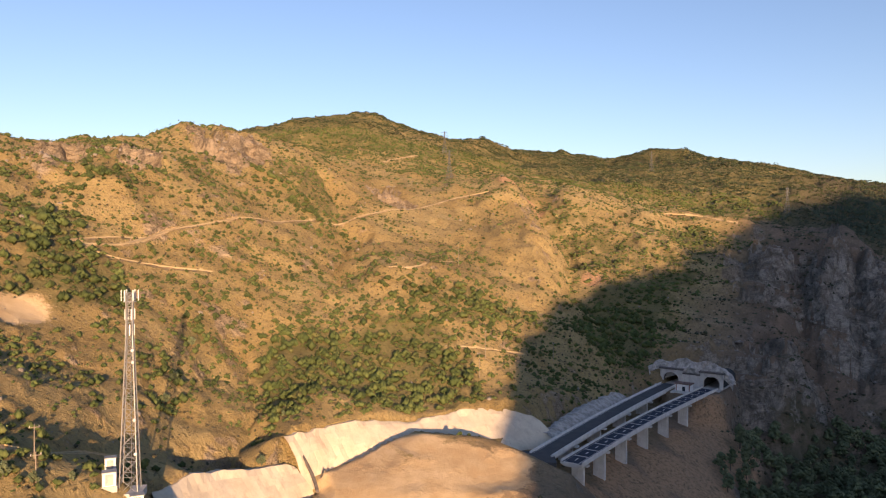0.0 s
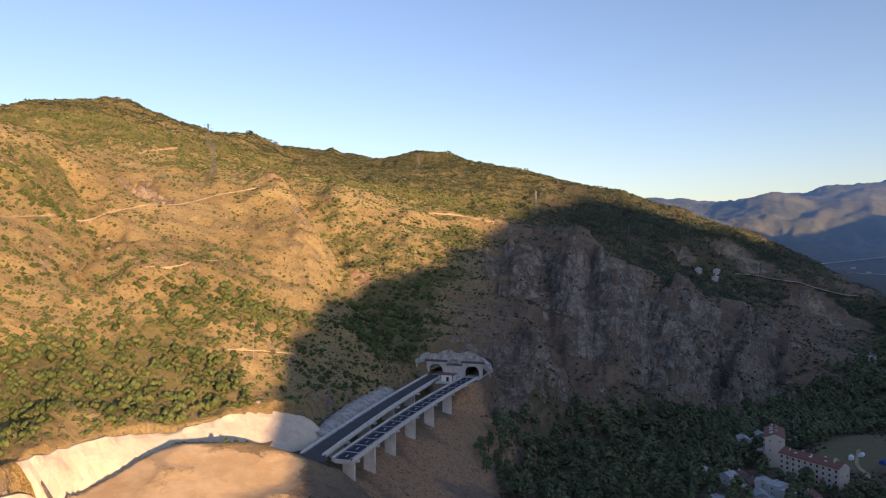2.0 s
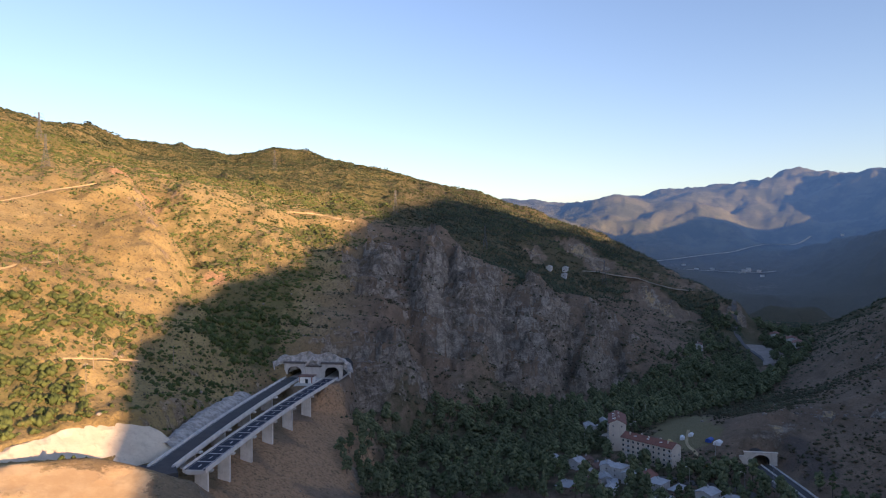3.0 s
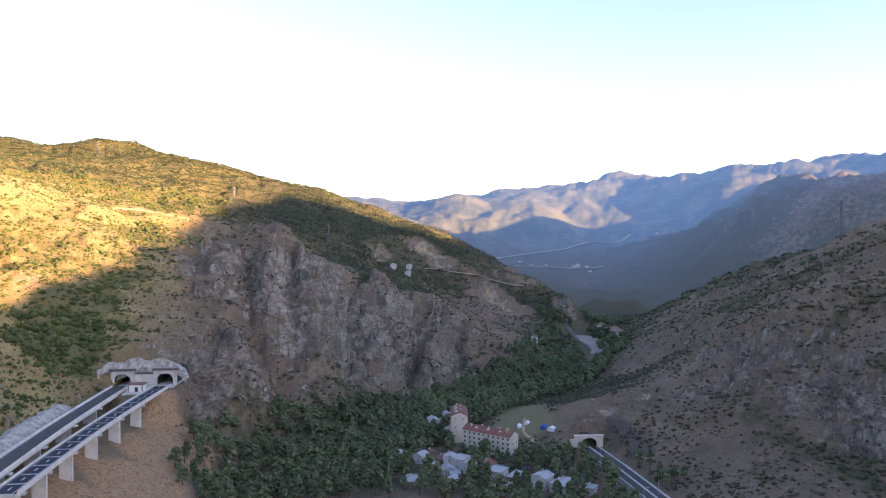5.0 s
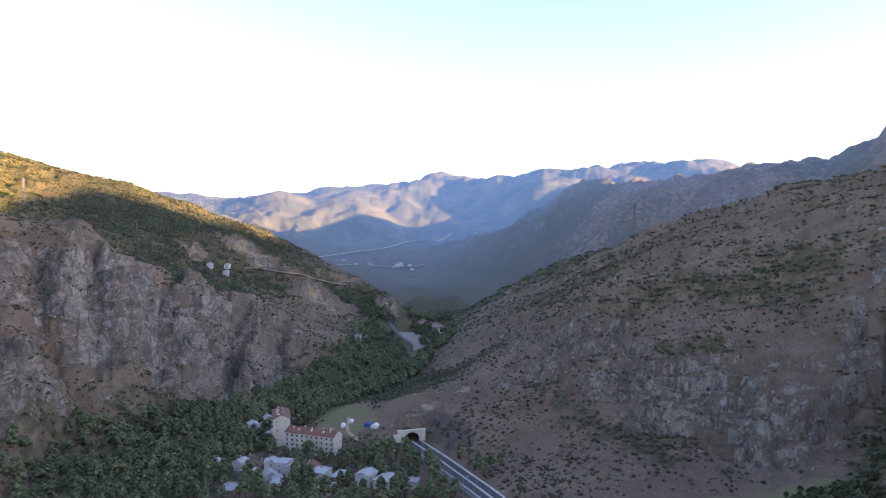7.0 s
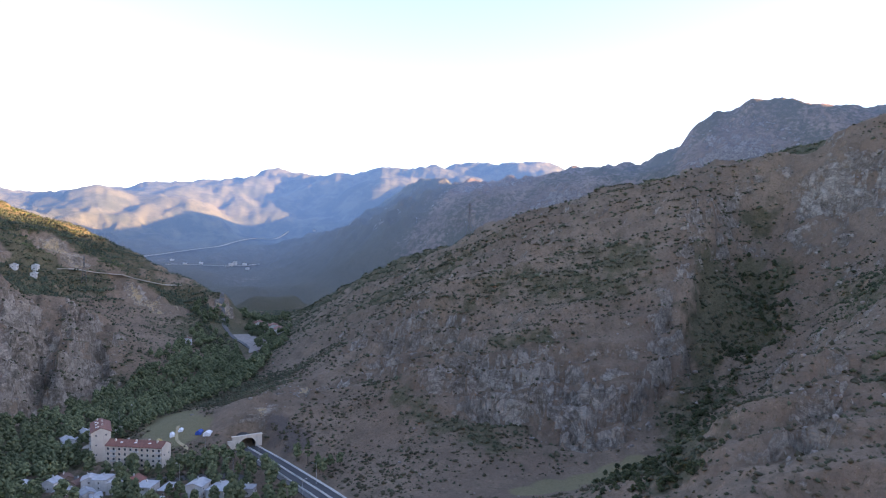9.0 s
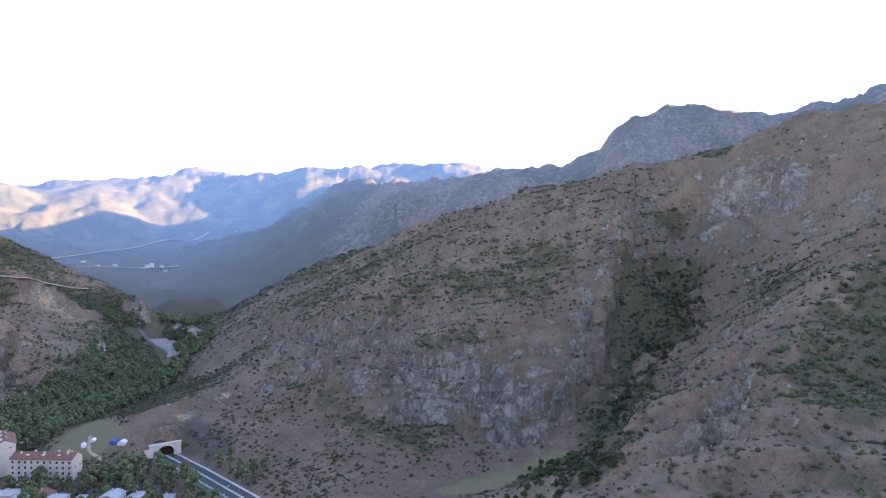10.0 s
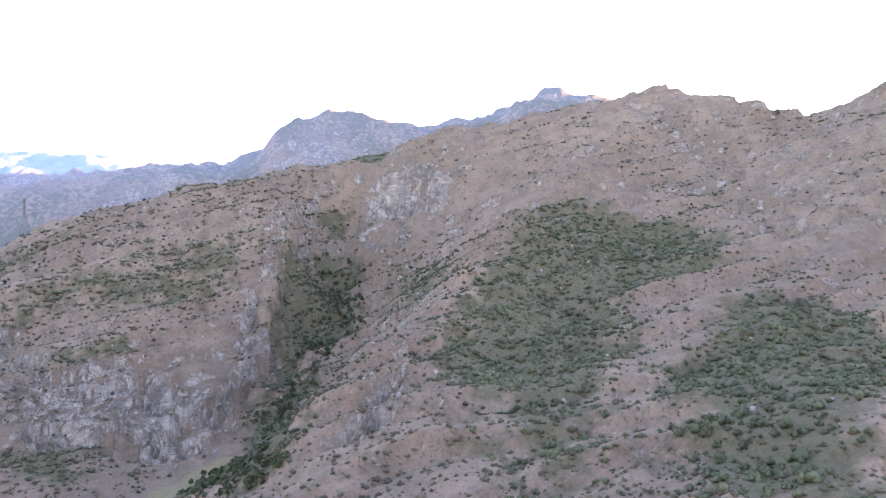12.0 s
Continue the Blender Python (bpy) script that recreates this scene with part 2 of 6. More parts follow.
# ---- the land: crests, gullies and benches, joined into one sheet ----
LANDFORMS = {
    "west_crag_crest": [(-267, 423, 212), (-262, 432, 215), (-257, 441, 218), (-252, 455, 222), (-241, 472, 222), (-229, 478, 225), (-222, 481, 225), (-218, 489, 224), (-209, 498, 220), (-207, 531, 231), (-198, 566, 241), (-193, 610, 257), (-184, 665, 262), (-181, 707, 262)],
    "north_summit": [(-269, 1015, 321), (-241, 1053, 340), (-224, 1097, 356), (-204, 1132, 364), (-182, 1166, 366), (-144, 1242, 387), (-105, 1256, 379), (-64, 1238, 356), (-24, 1230, 343), (16, 1250, 343), (69, 1298, 354), (102, 1316, 343), (139, 1373, 338), (196, 1467, 341), (253, 1529, 359), (291, 1533, 353), (332, 1524, 341), (371, 1505, 336), (392, 1448, 344), (421, 1409, 348), (460, 1375, 341), (502, 1339, 323), (537, 1293, 308), (564, 1260, 299), (576, 1221, 291), (594, 1179, 278), (610, 1137, 260), (621, 1108, 251), (651, 1055, 245)],
    "dark_crest": [(677, 1021, 237), (691, 999, 224), (702, 973, 216), (711, 954, 213), (727, 929, 199), (743, 904, 184), (765, 859, 173), (775, 816, 155), (787, 783, 136), (802, 730, 111), (827, 672, 85), (841, 629, 61), (841, 594, 37)],
    "north_col": [(150, 1245, 285), (200, 1270, 285), (235, 1290, 290), (270, 1330, 300), (330, 1390, 300), (350, 1330, 290), (-250, 1000, 305), (40, 1330, 325)],
    "north_hollow": [(-240, 615, 242), (-178, 780, 254), (-104, 894, 263), (12, 960, 252), (130, 971, 234), (266, 1119, 260)],
    "golden_hump": [(-123, 730, 235), (-85, 735, 222), (-51, 758, 217), (35, 779, 221), (74, 756, 215), (90, 714, 198), (99, 612, 146), (96, 552, 120)],
    "golden_slope": [(-153, 391, 157), (-119, 486, 166), (-64, 597, 177), (-10, 540, 146), (14, 480, 131), (46, 598, 156), (-37, 438, 136)],
    "golden_gully": [(109, 793, 206), (112, 691, 168), (115, 630, 136), (105, 550, 111), (84, 462, 91)],
    "second_spur": [(152, 836, 219), (181, 759, 182), (209, 710, 157), (254, 759, 176), (264, 648, 146), (330, 751, 170)],
    "dark_gully": [(130, 586, 123), (130, 545, 103), (128, 504, 86), (128, 473, 71)],
    "north_shelf": [(273, 858, 185), (331, 794, 173), (411, 834, 165), (467, 804, 160)],
    "rock_spur_crest": [(288, 660, 151), (328, 641, 156), (347, 608, 159), (305, 652, 155), (341, 611, 160), (377, 614, 141), (409, 617, 130), (447, 605, 112), (503, 583, 96), (553, 565, 62), (612, 533, 29)],
    "rock_spur_hollow": [(330, 740, 138), (420, 700, 122), (480, 680, 100), (560, 640, 72), (640, 590, 42)],
    "east_hollow": [(880, 330, 100), (880, 230, 125), (870, 130, 150), (850, 20, 168), (840, -80, 185), (840, -160, 205), (850, -260, 240)],
    "hazy_hollow": [(2850, 900, 260), (2900, 600, 260), (2900, 300, 260), (2850, 0, 280), (2750, -300, 300)],
    "crag_hollow": [(-430, 1200, 270), (-330, 1210, 305), (-310, 1340, 315), (-350, 650, 215), (-450, 900, 230), (-550, 620, 230), (-330, 560, 200), (-260, 700, 232)],
    "rock_spur_back": [(497, 810, 138), (571, 772, 100), (663, 721, 74), (744, 669, 52)],
    "rock_spur_foot": [(178, 416, 22), (227, 436, 18), (277, 453, 15), (379, 490, 15), (494, 505, 15), (619, 496, 16)],
    "rock_spur_face": [(239, 539, 93), (187, 453, 48), (253, 500, 62), (346, 538, 83), (313, 488, 46), (441, 544, 53), (451, 522, 32)],
    "portal_slope": [(141, 478, 75), (165, 468, 77), (185, 454, 74), (170, 533, 95), (208, 531, 96), (220, 449, 71)],
    "bridge_shelf": [(88, 395, 58), (118, 440, 58), (60, 350, 59), (95, 350, 52), (120, 385, 52), (150, 420, 52)],
    "bridge_slope": [(86, 336, 47), (122, 382, 46), (166, 424, 38), (95, 338, 36), (67, 312, 46), (143, 396, 26), (183, 449, 46)],
    "left_slope": [(-126, 216, 103), (-132, 258, 106), (-116, 296, 100), (-106, 360, 113), (-66, 364, 101), (-76, 423, 127), (-27, 399, 109), (5, 400, 96), (44, 468, 102), (-174, 315, 148), (-217, 371, 180), (-183, 389, 182), (-155, 444, 190), (29, 367, 77), (61, 426, 79), (5, 348, 75), (-48, 321, 83), (-88, 271, 87), (-98, 252, 87)],
    "tower_bench": [(-79, 178, 88), (-90, 167, 93), (-98, 158, 98), (-88, 239, 78)],
    "cut_top": [(-86, 208, 75), (-79, 225, 74), (-65, 241, 71), (-56, 260, 79), (-42, 282, 76), (-29, 296, 74), (-11, 312, 71), (21, 337, 71), (45, 335, 66)],
    "road_bench": [(41, 303, 60), (24, 303, 60), (-48, 257, 60), (-52, 230, 60), (-58, 190, 60), (-64, 150, 60), (-72, 100, 60), (-90, 40, 60)],
    "fill_mound": [(-9, 276, 74), (15, 282, 70), (31, 284, 66), (-20, 267, 72), (3, 254, 60), (-29, 250, 61), (49, 279, 56), (-48, 251, 65), (-38, 265, 65), (-29, 276, 66), (-18, 285, 68)],
    "valley": [(165, 399, 12), (235, 385, 8), (311, 403, 8), (418, 427, 8), (519, 438, 9), (630, 481, 11), (762, 544, 16), (851, 628, 20)],
    "village": [(272, 296, 10), (304, 265, 11), (335, 321, 13), (319, 235, 13), (383, 334, 20), (379, 299, 26), (331, 205, 16), (321, 182, 16)],
    "portal_hill": [(386, 284, 32), (397, 277, 36), (376, 291, 26), (404, 292, 38), (396, 262, 30)],
    "east_crest": [(704, 494, 10), (714, 443, 36), (711, 367, 80), (719, 303, 115), (720, 243, 148), (716, 187, 172), (710, 118, 184), (704, 34, 205), (700, -18, 219), (697, -67, 230), (701, -114, 245), (702, -160, 263), (707, -138, 252), (706, -222, 270), (688, -322, 298), (671, -378, 309), (602, -430, 288), (557, -457, 271), (527, -461, 254), (488, -488, 247)],
    "east_face": [(595, 369, 22), (569, 293, 50), (608, 256, 79), (625, 211, 111), (524, 198, 56), (523, 136, 79), (472, 262, 35), (382, 197, 21), (402, 152, 31), (542, 207, 94), (572, 143, 121), (499, 103, 84), (598, 52, 150), (448, 171, 57), (374, 143, 27), (418, 216, 38)],
    "east_cliff_edge": [(640, -15, 167), (615, -14, 154), (590, -11, 139), (560, -7, 117), (525, 1, 91), (492, 9, 70)],
    "ravine_side": [(345, -2, 48), (375, -22, 58), (410, -48, 72), (445, -72, 88), (490, -98, 108), (540, -135, 140), (590, -165, 170)],
    "ravine": [(715, -95, 210), (660, -55, 142), (605, -34, 100), (545, -22, 72), (495, -12, 55), (452, -4, 43), (415, 8, 34), (385, 30, 27), (350, 60, 23)],
    "crag_face": [(648, -123, 211), (641, -105, 169), (636, -75, 150), (585, -73, 107)],
    "shoulder": [(819, 574, 22), (850, 527, 44), (889, 459, 79), (921, 389, 114), (938, 317, 137), (947, 254, 163), (960, 199, 163), (962, 121, 190), (959, 47, 210), (950, -24, 227), (936, -90, 241), (918, -150, 254), (909, -196, 269)],
    "shoulder_back": [(1105, 775, 12), (1392, 976, 12), (1637, 1148, 12), (1147, 712, 12), (1444, 896, 12), (1699, 1055, 12), (1200, 619, 12), (1511, 780, 12), (1777, 917, 12), (1244, 525, 38), (1566, 661, 31), (1843, 778, 50), (1279, 432, 80), (1611, 544, 84), (1895, 640, 112), (1304, 350, 116), (1642, 440, 129), (1932, 518, 165), (1339, 169, 154), (1687, 213, 178), (1984, 250, 222), (1348, 66, 182), (1698, 83, 213), (1998, 98, 264), (1350, -34, 209), (1699, -43, 246), (1999, -50, 303), (1344, -129, 230), (1692, -162, 273), (1991, -191, 335), (1332, -218, 251), (1678, -274, 300), (1974, -322, 366)],
    "near_spur": [(268, 10, 55), (300, -5, 68), (333, -40, 90), (367, -75, 107), (405, -110, 127), (465, -155, 158), (538, -217, 192), (565, -255, 209)],
    "near_hill": [(209, -51, 71), (256, -46, 81), (317, -92, 89), (368, -156, 106), (444, -230, 143), (511, -314, 192), (550, -365, 230), (351, -192, 116), (255, -157, 91), (285, -220, 113), (391, -343, 165), (175, -164, 100), (174, -108, 79), (139, -130, 90)],
    "meadow": [(391, 57, 22), (407, 18, 28)],
    "hazy_crags": [(2534, 1511, 102), (2604, 1343, 183), (2618, 1247, 264), (2610, 1144, 342), (2553, 1023, 384), (2487, 916, 366), (2461, 840, 353), (2455, 794, 373), (2451, 739, 344), (2474, 660, 375), (2489, 600, 358), (2481, 546, 328), (2456, 469, 372), (2446, 407, 406), (2417, 334, 397), (2369, 225, 398), (2326, 140, 398), (2298, 95, 401), (2279, 60, 424), (2270, 30, 464), (2260, -4, 513), (2259, -56, 538), (2257, -121, 544), (2255, -149, 573), (2258, -184, 559), (2258, -231, 567), (2261, -293, 545), (2262, -354, 529), (2260, -428, 528), (2242, -511, 533)],
    "back_peak": [(2251, -365, 528), (2250, -476, 527), (2220, -602, 545), (2194, -690, 562), (2218, -776, 605), (2220, -857, 647), (2222, -908, 661), (2196, -968, 640), (2165, -1035, 626), (2124, -1117, 614)],
    "hazy_foot": [(2044, 1159, 117), (1977, 1271, 61), (1780, 1206, 7), (1836, 1080, 35), (1899, 943, 104), (1959, 810, 154), (2221, 1147, 195), (2009, 678, 219), (2204, 951, 249), (2262, 801, 293), (2057, 513, 243), (2103, 266, 309), (2120, 24, 370), (2100, -201, 416), (2078, -367, 449), (2196, -133, 489), (2343, 186, 361)],
    "far_valley": [(1730, 1277, 7), (1705, 1390, 45), (1710, 1538, 63), (1891, 1396, 51), (2041, 1611, 93), (2481, 1596, 137), (2697, 1529, 194), (1769, 1695, 81), (1749, 1786, 115), (1663, 1866, 155)],
    "far_front": [(1963, 2134, 236), (1990, 1969, 189), (2030, 1855, 156), (2409, 2030, 278), (2370, 1839, 217), (2150, 1871, 129), (2593, 1788, 195), (1926, 2300, 262), (2736, 2019, 349), (2676, 1845, 261), (2931, 1820, 323), (3014, 1678, 350), (2328, 2196, 272)],
    "far_range": [(2536, 3348, 364), (2634, 3207, 392), (2594, 2912, 372), (2411, 2537, 358), (2475, 2404, 369), (2551, 2323, 361), (2606, 2261, 380), (2790, 2195, 388), (2939, 2165, 429), (3071, 2153, 474), (3162, 2108, 474), (3260, 2048, 504), (3313, 1960, 495), (3327, 1836, 482), (3303, 1667, 501), (3327, 1502, 519), (3375, 1252, 522), (3450, 1030, 493), (3485, 902, 531), (3501, 839, 544)],
    # out of view, heights set so that its shadow edges the lit slopes
    "south_spur": [(150, -505, 108), (220, -512, 138), (250, -518, 162), (262, -520, 177), (280, -520, 192), (300, -520, 204), (322, -522, 219), (370, -524, 242), (453, -526, 270), (518, -562, 284), (593, -642, 314), (692, -762, 346), (905, -1002, 426), (1065, -1217, 478), (1237, -1402, 533), (1300, -1500, 530)],
    "south_slopes": [(255, -555, 157), (275, -555, 178), (300, -560, 198), (335, -565, 221), (285, -590, 184), (320, -600, 205), (590, -525, 240), (650, -570, 245), (300, -1000, 150), (400, -1250, 190), (480, -1250, 220), (550, -1290, 250), (650, -1220, 320), (720, -1080, 350), (500, -900, 230), (620, -950, 290), (350, -700, 165), (450, -700, 220), (740, -560, 262), (860, -560, 290), (957, -540, 306), (1090, -540, 322), (1205, -560, 335), (1320, -600, 350), (900, -800, 290), (1050, -850, 310), (1250, -1000, 345), (1500, -1100, 370), (1450, -1330, 385), (1500, -1450, 395), (1600, -1550, 410), (1250, -1200, 380)],
    "behind": [(0, -60, 80), (60, -200, 70), (-40, -350, 75), (100, -600, 80), (-150, 60, 95), (-20, 150, 56), (60, 60, 60), (120, 200, 34), (40, 200, 50), (110, 100, 50), (200, 130, 36), (250, 80, 38), (230, -430, 92), (300, -520, 110), (340, -640, 125), (150, -450, 80), (380, -800, 130), (-150, -600, 90), (250, -700, 90)],
    "west_slope": [(-190, 110, 118), (-130, 150, 96), (-260, 200, 165), (-420, 300, 215), (-500, 100, 230), (-420, -150, 190), (-380, -450, 170), (-800, 600, 260), (-900, 0, 290), (-700, -700, 240)],
    "rim": [(-1800, 1200, 360), (-1900, -800, 420), (-900, 2400, 330), (400, 3000, 300), (-300, -1900, 250), (500, -2000, 250), (1200, -1900, 400), (2200, -1500, 480), (2600, -500, 420), (1500, 2700, 280), (-3200, 3200, 400), (-3400, -3000, 450), (0, 4600, 330), (0, -4600, 400), (4600, 0, 420), (3300, -3300, 500), (4300, 2100, 360), (-4600, 0, 450), (2300, 4200, 280)],
    "valley_far": [(1000, 740, 0), (1150, 900, -35), (1250, 960, -45), (1400, 1080, -45), (1350, 820, -50), (1500, 1000, -45), (1480, 880, -40), (1650, 1100, -20)],
}


def lattice(ix, iy, seed):
    h = (ix * 374761393 + iy * 668265263 + seed * 974634777) & 0xFFFFFFFF
    h = ((h ^ (h >> 13)) * 1274126177) & 0xFFFFFFFF
    return ((h ^ (h >> 16)) & 0xFFFF) / 65535.0


def value_noise(x, y, seed):
    ix, iy = np.floor(x).astype(np.int64), np.floor(y).astype(np.int64)
    fx, fy = x - ix, y - iy
    fx, fy = fx * fx * fx * (fx * (fx * 6 - 15) + 10), fy * fy * fy * (fy * (fy * 6 - 15) + 10)
    a, b = lattice(ix, iy, seed), lattice(ix + 1, iy, seed)
    c, d = lattice(ix, iy + 1, seed), lattice(ix + 1, iy + 1, seed)
    return (a + (b - a) * fx) * (1 - fy) + (c + (d - c) * fx) * fy - 0.5


def fbm(x, y, size, octaves, seed, ridged=False):
    total, amp, norm = np.zeros_like(x), 1.0, 0.0
    for k in range(octaves):
        ca, sa = math.cos(0.7 * k + seed), math.sin(0.7 * k + seed)
        f = 2.0 ** k / size
        v = value_noise((x * ca - y * sa) * f + 17.3 * k, (x * sa + y * ca) * f - 9.1 * k, seed + k)
        total += amp * ((0.5 - np.abs(v) * 2) if ridged else v)
        norm += amp
        amp *= 0.52
    return total / norm


def spine(points, step):
    """Points along a crest or gully, no further apart than step."""
    out = []
    for a, b in zip(points, points[1:]):
        a, b = np.array(a, float), np.array(b, float)
        k = max(1, int(np.hypot(*(b - a)[:2]) / step))
        out += [a + (b - a) * i / k for i in range(k)]
    return out + [np.array(points[-1], float)]


CHAINED = ("crest", "summit", "hump", "gully", "spur", "ravine", "range", "edge", "crags", "peak", "foot", "bench", "top", "valley", "side", "hollow", "shoulder")
knots = []
for form, points in LANDFORMS.items():
    chained = form.split("_")[-1] in CHAINED and not form.startswith(("hazy_foot", "far_valley", "tower", "north_hollow", "north_col", "shoulder_back", "crag_hollow"))
    knots += spine(points, 70) if chained else [np.array(q, float) for q in points]
kept = []
for q in knots:
    if all(np.hypot(*(q - o)[:2]) > 9 for o in kept):
        kept.append(q)
knots = np.array(kept)
SOFT = 7.0


def kernel(ax, ay, bx, by):
    return np.sqrt((ax[:, None] - bx[None]) ** 2 + (ay[:, None] - by[None]) ** 2 + SOFT ** 2)


kn = len(knots)
system = np.zeros((kn + 3, kn + 3))
system[:kn, :kn] = kernel(knots[:, 0], knots[:, 1], knots[:, 0], knots[:, 1]) - np.eye(kn) * 1.5
system[:kn, kn], system[:kn, kn + 1:] = 1, knots[:, :2] / 1000
system[kn:, :kn] = system[:kn, kn:].T
weights = np.linalg.solve(system, np.concatenate([knots[:, 2], np.zeros(3)]))


def smooth_land(x, y):
    out = np.empty(len(x))
    for i in range(0, len(x), 20000):
        xs, ys = x[i:i + 20000], y[i:i + 20000]
        out[i:i + 20000] = kernel(xs, ys, knots[:, 0], knots[:, 1]) @ weights[:kn] + weights[kn] + xs / 1000 * weights[kn + 1] + ys / 1000 * weights[kn + 2]
    return out


def blobs(x, y, spots):
    """0 to 1: nearness to the given rounds (x, y, radius)."""
    out = np.zeros_like(x)
    for cx, cy, r in spots:
        out = np.maximum(out, np.exp(-((x - cx) ** 2 + (y - cy) ** 2) / (r * r)))
    return out


# outlines, in plan, of woods, bushy ground and bare rock
DENSE = [
    [(-198, 314), (-200, 343), (-184, 349), (-169, 350), (-173, 319), (-161, 339), (-141, 299), (-149, 274), (-155, 281), (-168, 266)],
    [(-89, 332), (-78, 365), (-49, 372), (-27, 396), (-1, 409), (11, 386), (22, 356), (18, 336), (-16, 314), (-35, 298), (-54, 299), (-73, 289)],
    [(225, 733), (288, 744), (246, 655), (205, 661)],
    [(98, 532), (130, 565), (177, 599), (214, 602), (180, 537), (142, 470), (106, 446), (91, 457)],
    [(491, 909), (600, 985), (690, 960), (730, 890), (765, 835), (784, 786), (767, 745), (703, 789), (684, 846), (631, 833), (564, 823), (522, 857), (490, 876)],
    [(548, 827), (614, 838), (590, 798), (635, 785), (711, 749), (697, 699), (668, 750), (490, 607), (429, 605)],
    [(749, 728), (815, 663), (800, 634), (818, 602), (788, 556), (729, 564), (761, 628), (761, 681)],
]
RAVINE_DENSE = [
    [(573, -11), (623, -30), (611, -59), (562, -66), (524, -47), (502, -20), (458, 8), (461, 15), (511, 0)],
    [(456, 10), (474, -12), (416, -7), (274, 3), (272, 15), (295, 35), (373, 35), (406, 10)],
    [(318, -75), (368, -101), (417, -141), (484, -189), (493, -231), (458, -282), (384, -265), (355, -231), (363, -198), (338, -168), (279, -141), (233, -105), (204, -86), (261, -87), (288, -71)],
    [(242, -137), (255, -175), (290, -208), (303, -250), (259, -260), (130, -131), (159, -106), (194, -127)],
]
BUSHY = [
    [(-200, 386), (-185, 422), (-170, 411), (-177, 376), (-196, 367)],
    [(-139, 549), (-119, 658), (-93, 625), (-76, 545), (-106, 518), (-129, 525)],
    [(-33, 432), (6, 450), (45, 478), (69, 486), (40, 424), (12, 399), (-21, 401)],
    [(106, 760), (129, 743), (158, 711), (175, 665), (224, 729), (204, 657), (233, 627), (178, 602), (126, 569), (99, 538), (95, 599)],
    [(-120, 327), (-116, 348), (-104, 318), (-108, 309)],
    [(-111, 261), (-105, 292), (-99, 255), (-104, 242)],
    [(-220, 900), (-195, 1083), (-144, 1091), (-67, 996), (-46, 899), (-114, 862), (-154, 856)],
    [(-42, 1056), (14, 1075), (1, 798), (-51, 797)],
]
SUMMIT_BUSHY = [
    [(310, 1218), (416, 1374), (521, 1252), (571, 1080), (523, 1004), (434, 1045), (363, 1083), (271, 1003), (235, 1096)],
    [(106, 844), (271, 1066), (338, 1008), (413, 993), (275, 885), (173, 808)],
]
EAST_BUSHY = [
    [(785, 492), (684, 366), (687, 301), (677, 246), (646, 172), (629, 146), (628, 206), (639, 256), (640, 330)],
    [(551, 211), (571, 118), (588, 37), (563, 19), (516, 65), (534, 133), (538, 196)],
    [(498, 137), (483, 100), (466, 101), (479, 132)],
    [(475, 245), (418, 160), (421, 101), (400, 83), (384, 126), (408, 179)],
    [(578, -95), (524, -120), (438, -114), (408, -94), (507, -83)],
    [(664, -31), (677, -61), (661, -69), (652, -45)],
    [(233, -64), (226, -75), (194, -75), (196, -53)],
]
WEST_CRAG = [
    [(-253, 444), (-242, 474), (-209, 420), (-210, 381), (-237, 404)],
    [(-223, 473), (-200, 483), (-176, 452), (-193, 424)],
    [(-189, 541), (-186, 600), (-165, 640), (-140, 555), (-157, 521), (-179, 511)],
    [(-73, 672), (-55, 726), (-29, 634), (-42, 619)],
]
SPUR_FACE = [
    [(335, 618), (358, 614), (373, 611), (426, 601), (507, 570), (553, 563), (523, 508), (453, 476), (398, 485), (335, 473), (322, 502), (292, 512), (281, 534), (299, 581)],
    [(256, 626), (296, 621), (283, 573), (258, 541), (244, 552), (235, 598)],
    [(201, 499), (259, 496), (243, 450), (205, 431), (185, 440)],
]
SCARS = [
    [(619, 834), (643, 816), (645, 792), (616, 800)],
    [(691, 856), (712, 839), (728, 766), (703, 765), (689, 786)],
    [(730, 739), (752, 708), (767, 639), (727, 651), (716, 695)],
    [(811, 640), (832, 632), (815, 605), (794, 614)],
]
EAST_FACE = [
    [(429, 168), (461, 151), (465, 104), (466, 74), (439, 35), (417, 36), (406, 51), (403, 80), (417, 107)],
    [(493, 22), (560, 6), (621, -11), (547, -5), (494, 6), (442, 25), (439, 31)],
    [(552, 284), (529, 202), (490, 143), (463, 144), (452, 198)],
    [(671, -83), (662, -118), (630, -145), (601, -138), (606, -116), (633, -87)],
    [(265, -21), (291, -35), (346, -63), (338, -67), (295, -45), (261, -32)],
]
SPUR_RIBS = [
    [(341, 625), (327, 592), (295, 546)],
    [(367, 610), (355, 553), (340, 519), (313, 488)],
    [(450, 594), (437, 557), (397, 524), (384, 497)],
    [(504, 566), (485, 543), (438, 500)],
    [(294, 618), (262, 571), (248, 520), (221, 448)],
]
SPUR_GULLIES = [
    [(302, 614), (288, 570), (280, 534), (266, 500), (260, 471)],
    [(349, 602), (321, 544), (289, 499)],
    [(417, 588), (391, 552), (350, 492)],
    [(478, 572), (452, 545), (405, 494)],
    [(555, 561), (494, 518), (446, 483)],
]
HAZY_ROCKS = [(2424, 961, 189), (2364, 1041, 154), (2306, 742, 175), (2259, 590, 168), (2018, 385, 126), (2226, 1150, 150), (2144, 905, 142), (2081, -110, 128), (1948, -21, 96), (1939, -198, 119),
    (1760, 47, 84)]
